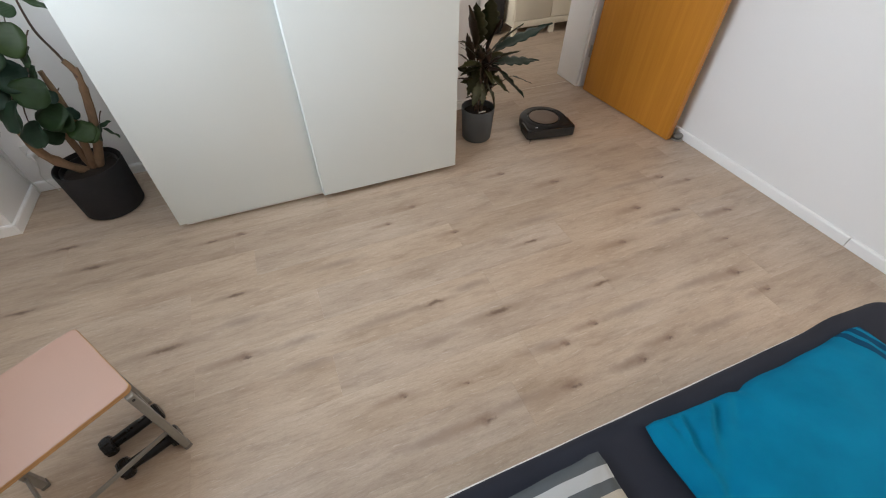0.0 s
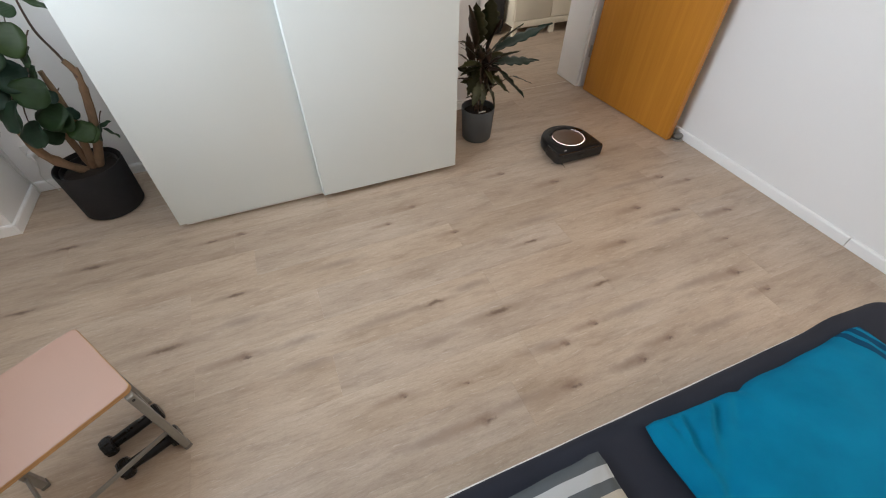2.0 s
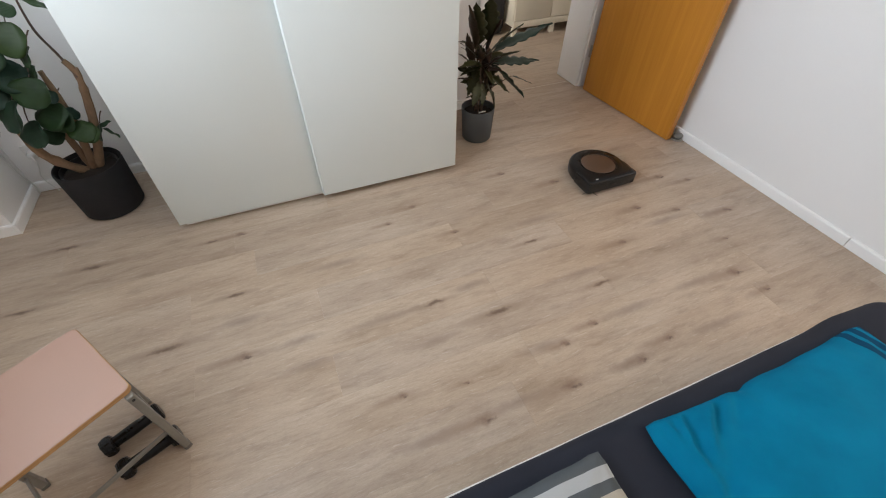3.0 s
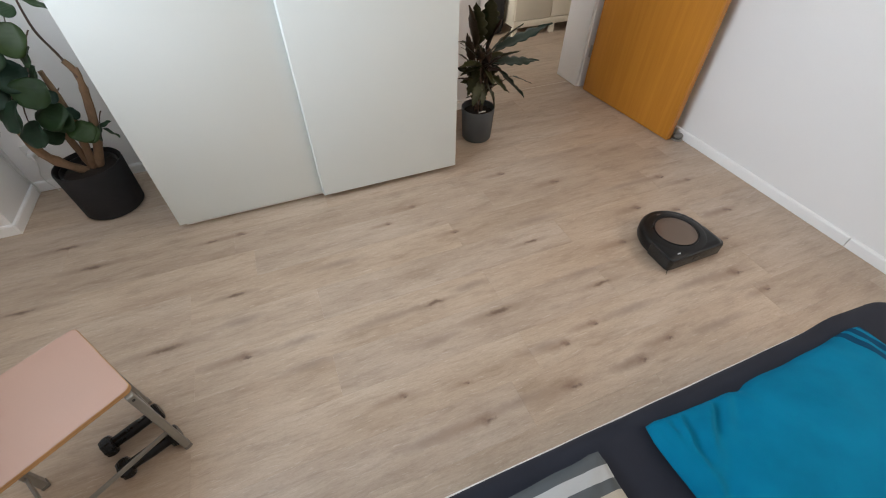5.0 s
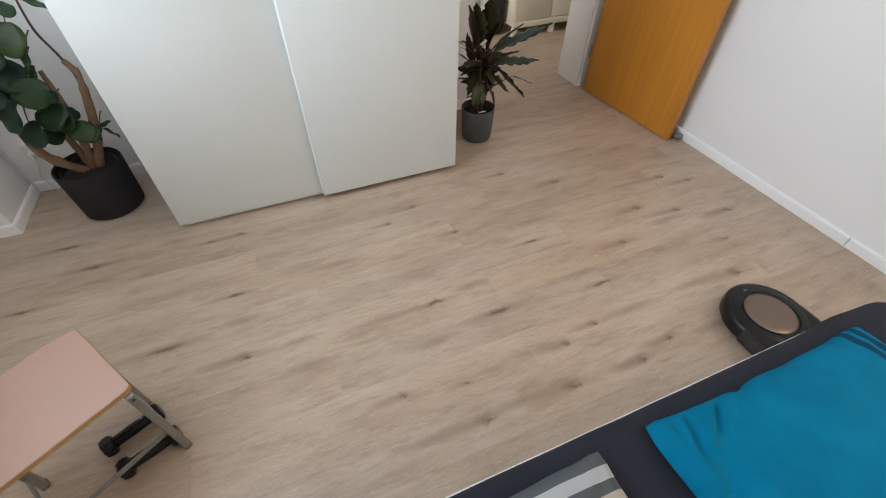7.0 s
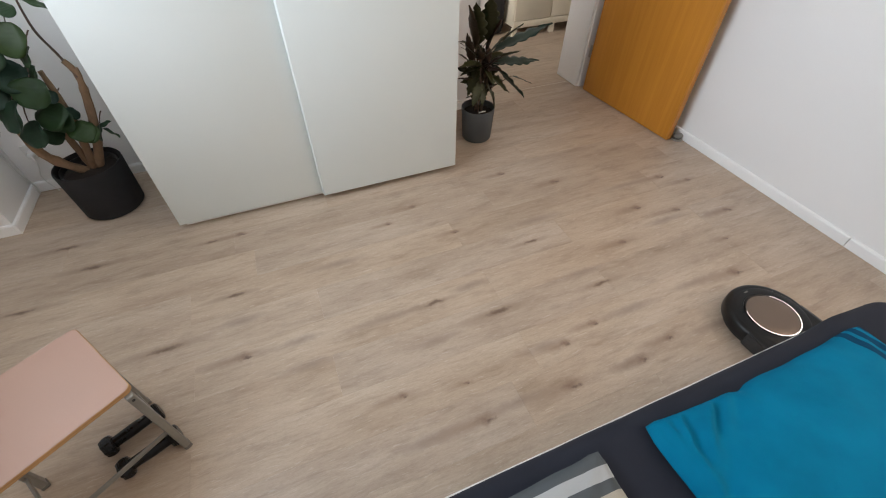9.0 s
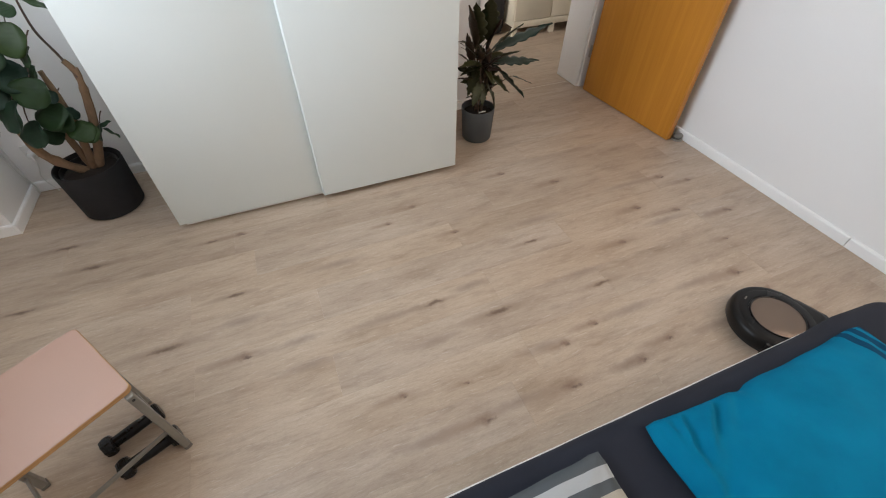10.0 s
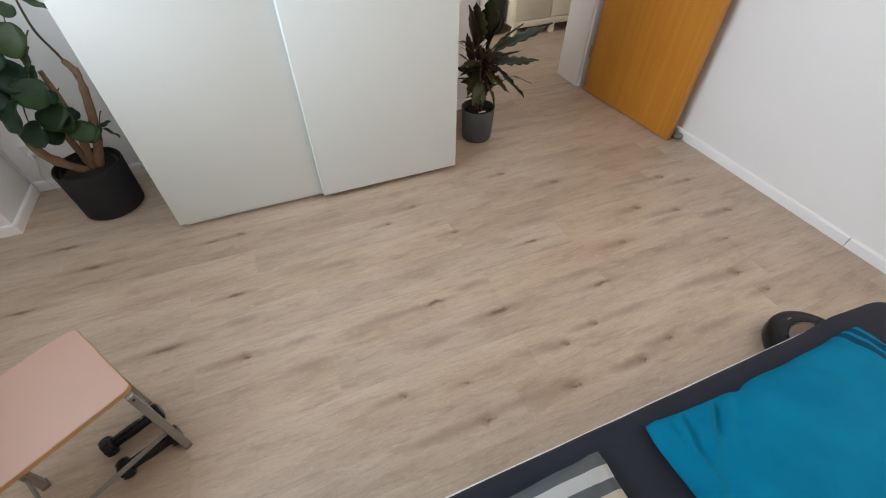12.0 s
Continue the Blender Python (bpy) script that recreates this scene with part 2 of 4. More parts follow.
def glowing(name, colour, strength):
    m, n, l, bs = nodes_of(name)
    bs.inputs["Base Color"].default_value = (*colour, 1)
    bs.inputs["Emission Color"].default_value, bs.inputs["Emission Strength"].default_value = (*colour, 1), strength
    return m


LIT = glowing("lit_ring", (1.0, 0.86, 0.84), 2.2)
STRIP = plain("pale_floor_strip", (0.60, 0.52, 0.42), 0.5)
CHROME = plain("brushed_metal", (0.45, 0.44, 0.42), 0.3, 0.9)
CABLE = plain("white_plastic", (0.72, 0.71, 0.69), 0.4, var=0.02)
BLACKC = plain("black_cloth", (0.016, 0.016, 0.019), 0.8, coarse=10, var=0.3, bump=0.5)


# ---- building blocks ----
def part(name, bm, material, parent=None, label="", smooth=True, m=None):
    me = bpy.data.meshes.new(name)
    bmesh.ops.recalc_face_normals(bm, faces=bm.faces)
    bm.to_mesh(me)
    bm.free()
    me.materials.append(material)
    if smooth:
        me.shade_smooth()
        me.set_sharp_from_angle(angle=radians(35))
    ob = new(name, me)
    if parent is not None:
        ob.parent = parent
    if m is not None:
        ob.matrix_basis = m
    if label:
        ob["label"] = label
    return ob


def thing(name, m, label, category, group="", kind=""):
    ob = new(name)
    ob.empty_display_size = 0.1
    ob.matrix_basis = m
    return tagged(ob, label, category, group, kind)


def box(lo, hi, bevel=0.0, bm=None, segments=2, m=None):
    bm = bm or bmesh.new()
    lo, hi = Vector(lo), Vector(hi)
    made = bmesh.ops.create_cube(bm, size=1, matrix=Matrix.Translation((lo + hi) / 2) @ Matrix.Diagonal((*(hi - lo), 1)))
    if bevel:
        edges = list({e for v in made["verts"] for e in v.link_edges})
        made = bmesh.ops.bevel(bm, geom=edges, offset=bevel, segments=segments, affect="EDGES", profile=0.5)
    if m is not None:
        bmesh.ops.transform(bm, matrix=m, verts=made["verts"])
    return bm


def lathe(profile, steps=40, bm=None):
    """Turns (radius, height) pairs round z."""
    bm = bm or bmesh.new()
    rings = []
    for r, z in profile:
        if r < 1e-5:
            rings.append([bm.verts.new((0, 0, z))])
        else:
            rings.append([bm.verts.new((r * math.cos(2 * math.pi * i / steps), r * math.sin(2 * math.pi * i / steps), z)) for i in range(steps)])
    for a, b in zip(rings, rings[1:]):
        for i in range(steps):
            j = (i + 1) % steps
            if len(a) == 1 and len(b) > 1:
                bm.faces.new((a[0], b[i], b[j]))
            elif len(b) == 1 and len(a) > 1:
                bm.faces.new((a[i], a[j], b[0]))
            elif len(a) > 1:
                bm.faces.new((a[i], a[j], b[j], b[i]))
    return bm


def smooth_path(points, n=5):
    pts = [Vector(p) for p in points]
    out = []
    for i in range(len(pts) - 1):
        p0, p1, p2, p3 = pts[max(i - 1, 0)], pts[i], pts[i + 1], pts[min(i + 2, len(pts) - 1)]
        for k in range(n):
            t = k / n
            out.append(0.5 * (2 * p1 + (p2 - p0) * t + (2 * p0 - 5 * p1 + 4 * p2 - p3) * t * t + (3 * p1 - p0 - 3 * p2 + p3) * t ** 3))
    return out + [pts[-1]]


def tube(points, radii, steps=10, knobbly=0.0, bm=None):
    bm = bm or bmesh.new()
    rings = []
    for i, p in enumerate(points):
        way = (points[min(i + 1, len(points) - 1)] - points[max(i - 1, 0)]).normalized()
        side = way.cross(Vector((0.3, 0.9, 0.2))).normalized()
        up = way.cross(side)
        f = i / (len(points) - 1)
        r = radii[0] + (radii[1] - radii[0]) * f
        r *= 1 + knobbly * noise.noise(p * 30)
        rings.append([bm.verts.new(p + r * (math.cos(a) * side + math.sin(a) * up)) for a in (2 * math.pi * k / steps for k in range(steps))])
    for a, b in zip(rings, rings[1:]):
        for k in range(steps):
            bm.faces.new((a[k], a[(k + 1) % steps], b[(k + 1) % steps], b[k]))
    bm.faces.new(rings[0][::-1])
    bm.faces.new(rings[-1])
    return bm


def prism(outline, z0, z1, bevel=0.0, segments=3, bm=None):
    """An outline in plan, raised from z0 to z1, with its upper edge rounded."""
    bm = bm or bmesh.new()
    lo = [bm.verts.new((x, y, z0)) for x, y in outline]
    hi = [bm.verts.new((x, y, z1)) for x, y in outline]
    n = len(outline)
    for i in range(n):
        bm.faces.new((lo[i], lo[(i + 1) % n], hi[(i + 1) % n], hi[i]))
    bm.faces.new(lo[::-1])
    top = bm.faces.new(hi)
    if bevel:
        bmesh.ops.bevel(bm, geom=list(top.edges), offset=bevel, segments=segments, affect="EDGES", profile=0.5)
    return bm


def rounded_rect(x0, y0, x1, y1, r, n=6):
    out = []
    for cx, cy, a0 in ((x1 - r, y1 - r, 0), (x0 + r, y1 - r, 90), (x0 + r, y0 + r, 180), (x1 - r, y0 + r, 270)):
        for k in range(n + 1):
            a = radians(a0 + 90 * k / n)
            out.append((cx + r * math.cos(a), cy + r * math.sin(a)))
    return out


# ---- the room ----
EAST, NORTH, SOUTH, WEST, PIER = 2.392, 2.600, -1.80, -1.56, -1.412
HIGH = 2.50
DOOR_L, DOOR_R, DOOR_TOP, WALL_T = 1.36, 2.19, 2.03, 0.24


def wall(name, pieces, label):
    """One wall, joined from slabs that leave its openings free."""
    bm = bmesh.new()
    for lo, hi in pieces:
        box(lo, hi, bm=bm)
    return tagged(part(name, bm, WALL, smooth=False), label, "wall", kind="structure")


E_Y0, E_Y1, E_Z0, E_Z1 = -1.30, 0.20, 0.95, 2.28
wall("wall_east", [((EAST, E_Y1, -0.05), (EAST + 0.2, NORTH + WALL_T, HIGH)), ((EAST, SOUTH - 0.2, -0.05), (EAST + 0.2, E_Y0, HIGH)),
                   ((EAST, E_Y0, -0.05), (EAST + 0.2, E_Y1, E_Z0)), ((EAST, E_Y0, E_Z1), (EAST + 0.2, E_Y1, HIGH))], "plain white painted wall behind the open door")
wall("wall_north", [((PIER - 0.5, NORTH, -0.05), (DOOR_L, NORTH + WALL_T, HIGH)), ((DOOR_L, NORTH, DOOR_TOP), (DOOR_R, NORTH + WALL_T, HIGH)),
                    ((DOOR_R, NORTH, -0.05), (EAST, NORTH + WALL_T, HIGH))], "white painted wall with the doorway to the hall")
W_Y0, W_Y1, W_Z0, W_Z1 = 0.30, 2.00, 1.34, 2.40
wall("wall_west", [((WEST - 0.45, SOUTH - 0.2, -0.05), (WEST, W_Y0, HIGH)), ((WEST - 0.45, W_Y1, -0.05), (WEST, 2.232, HIGH)),
                   ((WEST - 0.45, W_Y0, -0.05), (WEST, W_Y1, W_Z0)), ((WEST - 0.45, W_Y0, W_Z1), (WEST, W_Y1, HIGH))], "white painted outer wall with a window")
wall("wall_pier", [((WEST - 0.45, 2.232, -0.05), (PIER, NORTH, HIGH))], "white painted wall pier beside the rubber plant")
wall("wall_south", [((WEST, SOUTH - 0.2, -0.05), (EAST, SOUTH, HIGH))], "plain white painted wall")
tagged(part("ceiling", box((WEST - 0.45, SOUTH - 0.2, HIGH), (4.2, 4.5, HIGH + 0.15)), CEIL, smooth=False), "plain white painted ceiling", "ceiling", kind="structure")
wall("wall_hall_north", [((0.3, 4.25, -0.05), (4.2, 4.45, HIGH))], "white painted wall of the hall")
wall("wall_hall_east", [((4.0, NORTH + WALL_T, -0.05), (4.2, 4.25, HIGH))], "white painted end wall of the hall")
# unseen wall, its opening added to let the hall fill in
wall("wall_hall_west", [((0.3, NORTH + WALL_T, -0.05), (0.5, 2.95, HIGH)), ((0.3, 3.95, -0.05), (0.5, 4.25, HIGH)),
                        ((0.3, 2.95, -0.05), (0.5, 3.95, 0.95)), ((0.3, 2.95, 2.35), (0.5, 3.95, HIGH))], "white painted end wall of the hall with an added opening")
wall("wall_hall_south", [((EAST + 0.2, NORTH, -0.05), (4.2, NORTH + WALL_T, HIGH))], "white painted wall of the hall")


def window(name, m, w, h, label):
    """White casement window; its plane is x-z of its own space, its base in the middle of the sill."""
    ob = thing(name, m, label, "window", kind="structure")
    f = bmesh.new()
    for lo, hi in (((-w / 2, -0.03, 0), (w / 2, 0.03, 0.06)), ((-w / 2, -0.03, h - 0.06), (w / 2, 0.03, h)), ((-w / 2, -0.03, 0.06), (-w / 2 + 0.06, 0.03, h - 0.06)),
                   ((w / 2 - 0.06, -0.03, 0.06), (w / 2, 0.03, h - 0.06)), ((-0.04, -0.03, 0.06), (0.04, 0.03, h - 0.06))):
        box(lo, hi, 0.004, f)
    part("window_frame", f, TRIM, ob)
    return ob


window("window_1", pose(WEST - 0.35, (W_Y0 + W_Y1) / 2, W_Z0, 0, 0, 90), W_Y1 - W_Y0, W_Z1 - W_Z0, "white framed casement window in the outer wall")
# unseen window added round the warm fill lamp
window("window_2", pose(EAST + 0.12, (E_Y0 + E_Y1) / 2, E_Z0, 0, 0, 90), E_Y1 - E_Y0, E_Z1 - E_Z0, "unseen white window frame added beside the bed for the warm fill")
# unseen window added to go with the hall fill
window("window_3", pose(0.38, 3.45, 0.95, 0, 0, 90), 1.0, 1.4, "unseen white window frame added at the hall end for the fill lamp")


def skirting(name, a, b, label):
    """A white skirting board from a to b along the foot of a wall; it stands to the left of the way from a to b."""
    a, b = Vector((*a, 0)), Vector((*b, 0))
    d = (b - a).length
    turn = math.degrees(math.atan2(b.y - a.y, b.x - a.x))
    prof = [(0.001, 0.0), (0.015, 0.0), (0.015, 0.048), (0.011, 0.056), (0.001, 0.058)]
    bm = bmesh.new()
    ends = [[bm.verts.new((x, y, z)) for y, z in prof] for x in (0, d)]
    for i in range(5):
        bm.faces.new((ends[0][i], ends[1][i], ends[1][(i + 1) % 5], ends[0][(i + 1) % 5]))
    bm.faces.new(ends[0][::-1])
    bm.faces.new(ends[1])
    ob = part(name, bm, TRIM, m=pose(a.x, a.y, 0.001, 0, 0, turn), smooth=False)
    return tagged(ob, label, "skirting", kind="structure")


SK = "white lacquered skirting board along the wall"
skirting("baseboard_1", (EAST, 0.594), (EAST, NORTH), SK)
skirting("baseboard_2", (EAST, SOUTH), (EAST, 0.591), SK)
skirting("baseboard_3", (DOOR_L - 0.09, NORTH), (PIER + 0.016, NORTH), SK)
skirting("baseboard_4", (PIER, NORTH), (PIER, 2.232 - 0.015), SK)
skirting("baseboard_5", (PIER, 2.232), (WEST, 2.232), SK)
skirting("baseboard_6", (4.0, 4.25), (0.5, 4.25), SK)


def door_frame():
    ob = thing("door_frame", pose(0, 0, 0), "white painted door lining and architraves around the doorway", "door frame", kind="structure")
    y0, y1 = NORTH - 0.012, NORTH + WALL_T + 0.012
    for x0, x1, side in ((DOOR_L, DOOR_L + 0.03, -1), (DOOR_R - 0.004, DOOR_R + 0.02, 1)):
        part("lining", box((x0, y0, 0.001), (x1, y1, DOOR_TOP), 0.004), TRIM, ob)
        xa = (x0 - 0.06, x0 + 0.004) if side < 0 else (x1 - 0.006, x1 + 0.055)
        part("architrave", box((xa[0], y0 - 0.012, 0.001), (xa[1], y0 + 0.002, DOOR_TOP + 0.05), 0.004), TRIM, ob)
        part("architrave", box((xa[0], y1 - 0.002, 0.001), (xa[1], y1 + 0.012, DOOR_TOP + 0.05), 0.004), TRIM, ob)
    part("lintel_lining", box((DOOR_L + 0.03, y0, DOOR_TOP - 0.03), (DOOR_R - 0.004, y1, DOOR_TOP), 0.004), TRIM, ob)


door_frame()


def door_leaf():
    """Door leaf from its hinge edge along x, its visible face on +y."""
    wide, high, thick = 0.838, 1.985, 0.040
    hinge, free = Vector((2.205, 2.520, 0)), Vector((2.266, 1.688, 0))
    way = free - hinge
    ob = thing("door_1", pose(hinge.x, hinge.y, 0.008, 0, 0, math.degrees(math.atan2(way.y, way.x))), "orange beech veneered door standing wide open", "door", kind="structure")
    part("leaf", box((0, 0, 0), (wide - 0.012, thick, high), 0.002), BEECH, ob)
    part("edge_band", box((wide - 0.0115, -0.001, 0), (wide, thick + 0.001, high), 0.003), BEECH_EDGE, ob)
    for z in (0.24, 1.70):
        part("hinge", lathe([(0, z), (0.008, z), (0.008, z + 0.08), (0, z + 0.08)], 12), CHROME, ob, m=pose(-0.009, -0.004, 0))
    handle = part("door_handle", box((wide - 0.085, -0.010, 0.96), (wide - 0.045, 0.0, 1.16), 0.003), CHROME, ob, "metal lever handle with plate")
    part("lever", tube(smooth_path([(wide - 0.065, -0.008, 1.06), (wide - 0.065, -0.05, 1.06), (wide - 0.10, -0.055, 1.06), (wide - 0.18, -0.055, 1.06)]), (0.009, 0.009)), CHROME, handle)
    return ob


door_leaf()


def door_stop():
    ob = thing("door_stop", pose(2.350, 1.674, 0), "round metal door stop with rubber ring on floor", "door stop")
    part("base", lathe([(0, 0.001), (0.033, 0.001), (0.033, 0.012), (0.026, 0.016), (0.0, 0.014)], 28), CHROME, ob)
    part("post", lathe([(0, 0.0205), (0.027, 0.0205), (0.029, 0.024), (0.029, 0.034), (0.025, 0.038), (0, 0.038)], 28), STEEL, ob)
    part("rubber_ring", lathe([(0, 0.0162), (0.024, 0.0162), (0.024, 0.0203), (0, 0.0203)], 28), RUBBER, ob)


door_stop()
tagged(part("threshold", box((DOOR_L + 0.031, 2.694, 0.0006), (DOOR_R - 0.005, 2.701, 0.0018), 0.0004), STRIP), "thin pale strip across the floor of the doorway", "threshold", kind="structure")


# ---- wardrobe ----
def wardrobe():
    x0, x1, mid = -0.647, 0.858, 0.081
    ob = thing("wardrobe", pose(0, 0, 0), "tall white wardrobe with two plain sliding doors", "wardrobe")
    part("side_panel", box((x0 + 0.002, 2.015, 0.0), (x0 + 0.020, 2.595, 2.01), 0.001), FOIL, ob)
    part("side_panel", box((x1 - 0.020, 2.015, 0.0), (x1 - 0.002, 2.595, 2.01), 0.001), FOIL, ob)
    part("bottom_panel", box((x0 + 0.0205, 2.02, 0.055), (x1 - 0.0205, 2.585, 0.073), 0.001), FOIL, ob)
    part("top_panel", box((x0 + 0.0205, 2.02, 1.985), (x1 - 0.0205, 2.585, 2.003), 0.001), FOIL, ob)
    part("back_panel", box((x0 + 0.0205, 2.587, 0.0), (x1 - 0.0205, 2.594, 2.0)), FOIL, ob)
    part("plinth", box((x0 + 0.0205, 2.05, 0.0), (x1 - 0.0205, 2.066, 0.0545)), FOIL, ob)
    part("top_rail", box((x0 + 0.02, 1.985, 1.94), (x1 - 0.02, 2.0145, 2.01), 0.002), TRIM, ob)
    part("sliding_door", box((x0, 1.942, 0.032), (mid + 0.035, 1.960, 1.995), 0.0012), FOIL, ob)
    front = part("sliding_door", box((mid, 1.910, 0.032), (x1, 1.930, 1.995), 0.0012), FOIL, ob)
    # bevelled strip added to catch light, stands for the bright line between the doors
    bm = prism([(mid - 0.0002, 1.9105), (mid - 0.0002, 1.9405), (mid - 0.007, 1.9405)], 0.032, 1.995)
    part("bright_edge_strip", bm, FOIL, front, "slim bevelled white strip added for the bright line of bounced light", smooth=False)
    part("floor_rail", box((x0 + 0.021, 1.975, 0.0), (x1 - 0.021, 2.012, 0.016), 0.002), TRIM, ob)


wardrobe()


# ---- plants ----
def leaf_mesh(name, length, width, rounded, lobes, curl, fold, material, seed):
    """One leaf along +x from its base, with a midrib fold, drooping tip and waved or lobed edge."""
    rnd = random.Random(seed)
    bm = bmesh.new()
    n = 34
    rows = []
    ph = rnd.random() * 6
    for i in range(n + 1):
        f = i / n
        if rounded:
            w = math.sqrt(max(0.0, 1 - (2 * f - 1) ** 2)) ** 0.85
        else:
            w = (math.sin(math.pi * min(1, f ** 0.8))) ** 0.9
        edge = 1 + lobes * (abs(math.sin(f * 17 + ph)) - 0.6)
        w = max(w * width / 2 * edge, 0.0012)
        x = length * f
        zc = -curl * length * f * f
        row = []
        for s in (-1, -0.55, 0, 0.55, 1):
            z = zc + fold * abs(s) * w + 0.05 * width * lobes * math.sin(f * 15 + s * 2 + ph) * abs(s) + 0.006 * math.sin(f * 9 + s * 3 + ph) * abs(s)
            row.append(bm.verts.new((x, s * w, z)))
        rows.append(row)
    for a, b in zip(rows, rows[1:]):
        for k in range(4):
            bm.faces.new((a[k], a[k + 1], b[k + 1], b[k]))
    solid = bmesh.ops.extrude_face_region(bm, geom=bm.faces[:])
    bmesh.ops.translate(bm, vec=(0, 0, 0.0012), verts=[v for v in solid["geom"] if isinstance(v, bmesh.types.BMVert)])
    me = bpy.data.meshes.new(name)
    bmesh.ops.recalc_face_normals(bm, faces=bm.faces)
    bm.to_mesh(me)
    bm.free()
    me.materials.append(material)
    me.shade_smooth()
    return me


def add_leaf(me, parent, base, way, twist, size=1.0, wide=1.0):
    ob = new("leaf", me)
    ob.parent = parent
    x = Vector(way).normalized()
    y = Vector((0, 0, 1)).cross(x)
    y = y.normalized() if y.length > 0.05 else Vector((0, 1, 0))
    z = x.cross(y)
    rot = Matrix((x, y, z)).transposed().to_4x4()
    ob.matrix_basis = Matrix.Translation(base) @ rot @ Matrix.Rotation(radians(twist), 4, "X") @ Matrix.Diagonal((size, size * wide, size * wide, 1))
    return ob


def rubber_plant():
    cx, cy = -0.988, 2.302
    ob = thing("potted_plant", pose(cx, cy, 0), "tall woody plant with round green leaves in dark pot", "plant")
    pot = part("pot", lathe([(0, 0.001), (0.130, 0.001), (0.142, 0.012), (0.152, 0.262), (0.149, 0.268), (0.143, 0.266), (0.138, 0.225), (0, 0.225)], 56), POT_A, ob, "dark charcoal speckled round pot")
    part("inner_pot", lathe([(0.122, 0.226), (0.126, 0.252), (0.129, 0.252), (0.128, 0.226)], 48), LINER, pot)
    soil = lathe([(0.121, 0.227), (0.08, 0.236), (0.03, 0.240), (0, 0.241)], 36)
    for v in soil.verts:
        v.co.z += 0.008 * noise.noise(v.co * 60)
    part("soil", soil, SOIL, ob)

    def at(p):
        return Vector((p[0] - cx, p[1] - cy, p[2]))

    for pts, r in (([(-0.95, 2.31, 0.23), (-0.865, 2.30, 0.43), (-0.812, 2.30, 0.62), (-0.800, 2.30, 0.71)], (0.022, 0.014)),
                   ([(-1.00, 2.29, 0.23), (-1.11, 2.27, 0.37), (-1.12, 2.27, 0.58), (-1.10, 2.28, 0.80)], (0.023, 0.012)),
                   ([(-0.985, 2.32, 0.23), (-1.00, 2.32, 0.46), (-1.03, 2.33, 0.70), (-1.05, 2.33, 0.98)], (0.017, 0.010)),
                   ([(-0.97, 2.30, 0.23), (-0.93, 2.31, 0.47), (-0.925, 2.31, 0.60), (-0.93, 2.32, 0.71)], (0.018, 0.011))):
        path = [at(p) for p in smooth_path(pts, 7)]
        part("stem", tube(path, r, 12, 0.32), BARK, ob)
    part("cut_branch", tube([at(p) for p in smooth_path([(-0.802, 2.30, 0.690), (-0.810, 2.30, 0.720), (-0.822, 2.30, 0.745)], 4)], (0.014, 0.0125), 12, 0.1), BARK, ob)
    part("shoot", tube([at(p) for p in smooth_path([(-0.803, 2.29, 0.675), (-0.826, 2.30, 0.77), (-0.852, 2.30, 0.87), (-0.845, 2.30, 0.99), (-0.83, 2.29, 1.05)], 6)], (0.006, 0.0035), 8, 0.15), TWIG, ob)
    rnd = random.Random(4)
    kinds = [leaf_mesh("round_leaf", 0.125, 0.125, True, 0.03, 0.18, 0.10 + 0.05 * k, LEAF_A, k) for k in range(4)]
    # the middle of each leaf and its width
    crown = [(-0.931, 2.25, 0.861, 0.139), (-0.920, 2.26, 0.791, 0.092), (-1.023, 2.27, 0.723, 0.147), (-0.977, 2.24, 0.655, 0.142),
             (-1.045, 2.25, 0.813, 0.140), (-0.966, 2.30, 0.714, 0.083), (-1.096, 2.30, 0.650, 0.105), (-1.038, 2.32, 0.669, 0.102),
             (-0.886, 2.25, 0.967, 0.080), (-1.131, 2.25, 0.666, 0.140), (-1.12, 2.30, 0.88, 0.13)]
    skirt = [(-1.076, 2.20, 0.586, 0.150), (-0.963, 2.24, 0.549, 0.140), (-1.052, 2.20, 0.497, 0.130), (-0.938, 2.24, 0.516, 0.106),
             (-1.209, 2.20, 0.540, 0.125), (-0.898, 2.28, 0.530, 0.063), (-0.941, 2.27, 0.623, 0.077), (-1.020, 2.27, 0.447, 0.091)]
    sprout = [(-0.888, 2.22, 0.468, 0.112), (-0.842, 2.25, 0.432, 0.078), (-0.862, 2.22, 0.448, 0.085)]
    fresh = [leaf_mesh("round_leaf", 0.125, 0.125, True, 0.03, 0.22, 0.14, LEAF_Y, 6)]
    for k, (x, y, z, d) in enumerate(crown + skirt + sprout):
        a = rnd.uniform(235, 325)
        way = Vector((math.cos(radians(a)), math.sin(radians(a)), rnd.uniform(-1.3, -0.3)))
        size = d / 0.125 * 0.92
        base = at((x, y, z)) - way.normalized() * 0.0625 * size
        mesh = fresh[0] if k in (0, 19, 21) else kinds[k % 4]
        add_leaf(mesh, ob, base, way, rnd.uniform(-28, 28), size, rnd.uniform(0.92, 1.08))
        stalk = base - way.normalized() * 0.05 + Vector((0, 0.02, 0.01))
        part("leaf_stalk", tube([stalk, (stalk + base) / 2 + Vector((0, 0, 0.006)), base], (0.003, 0.002), 6), TWIG, ob)
    slim = leaf_mesh("slim_leaf", 0.11, 0.04, True, 0.02, 0.25, 0.3, LEAF_A, 9)
    add_leaf(slim, ob, at((-0.845, 2.30, 0.985)), (1, -0.25, -0.25), 10, 1.0)
    add_leaf(slim, ob, at((-0.83, 2.29, 1.04)), (-0.6, -0.6, 0.3), 10, 0.9)
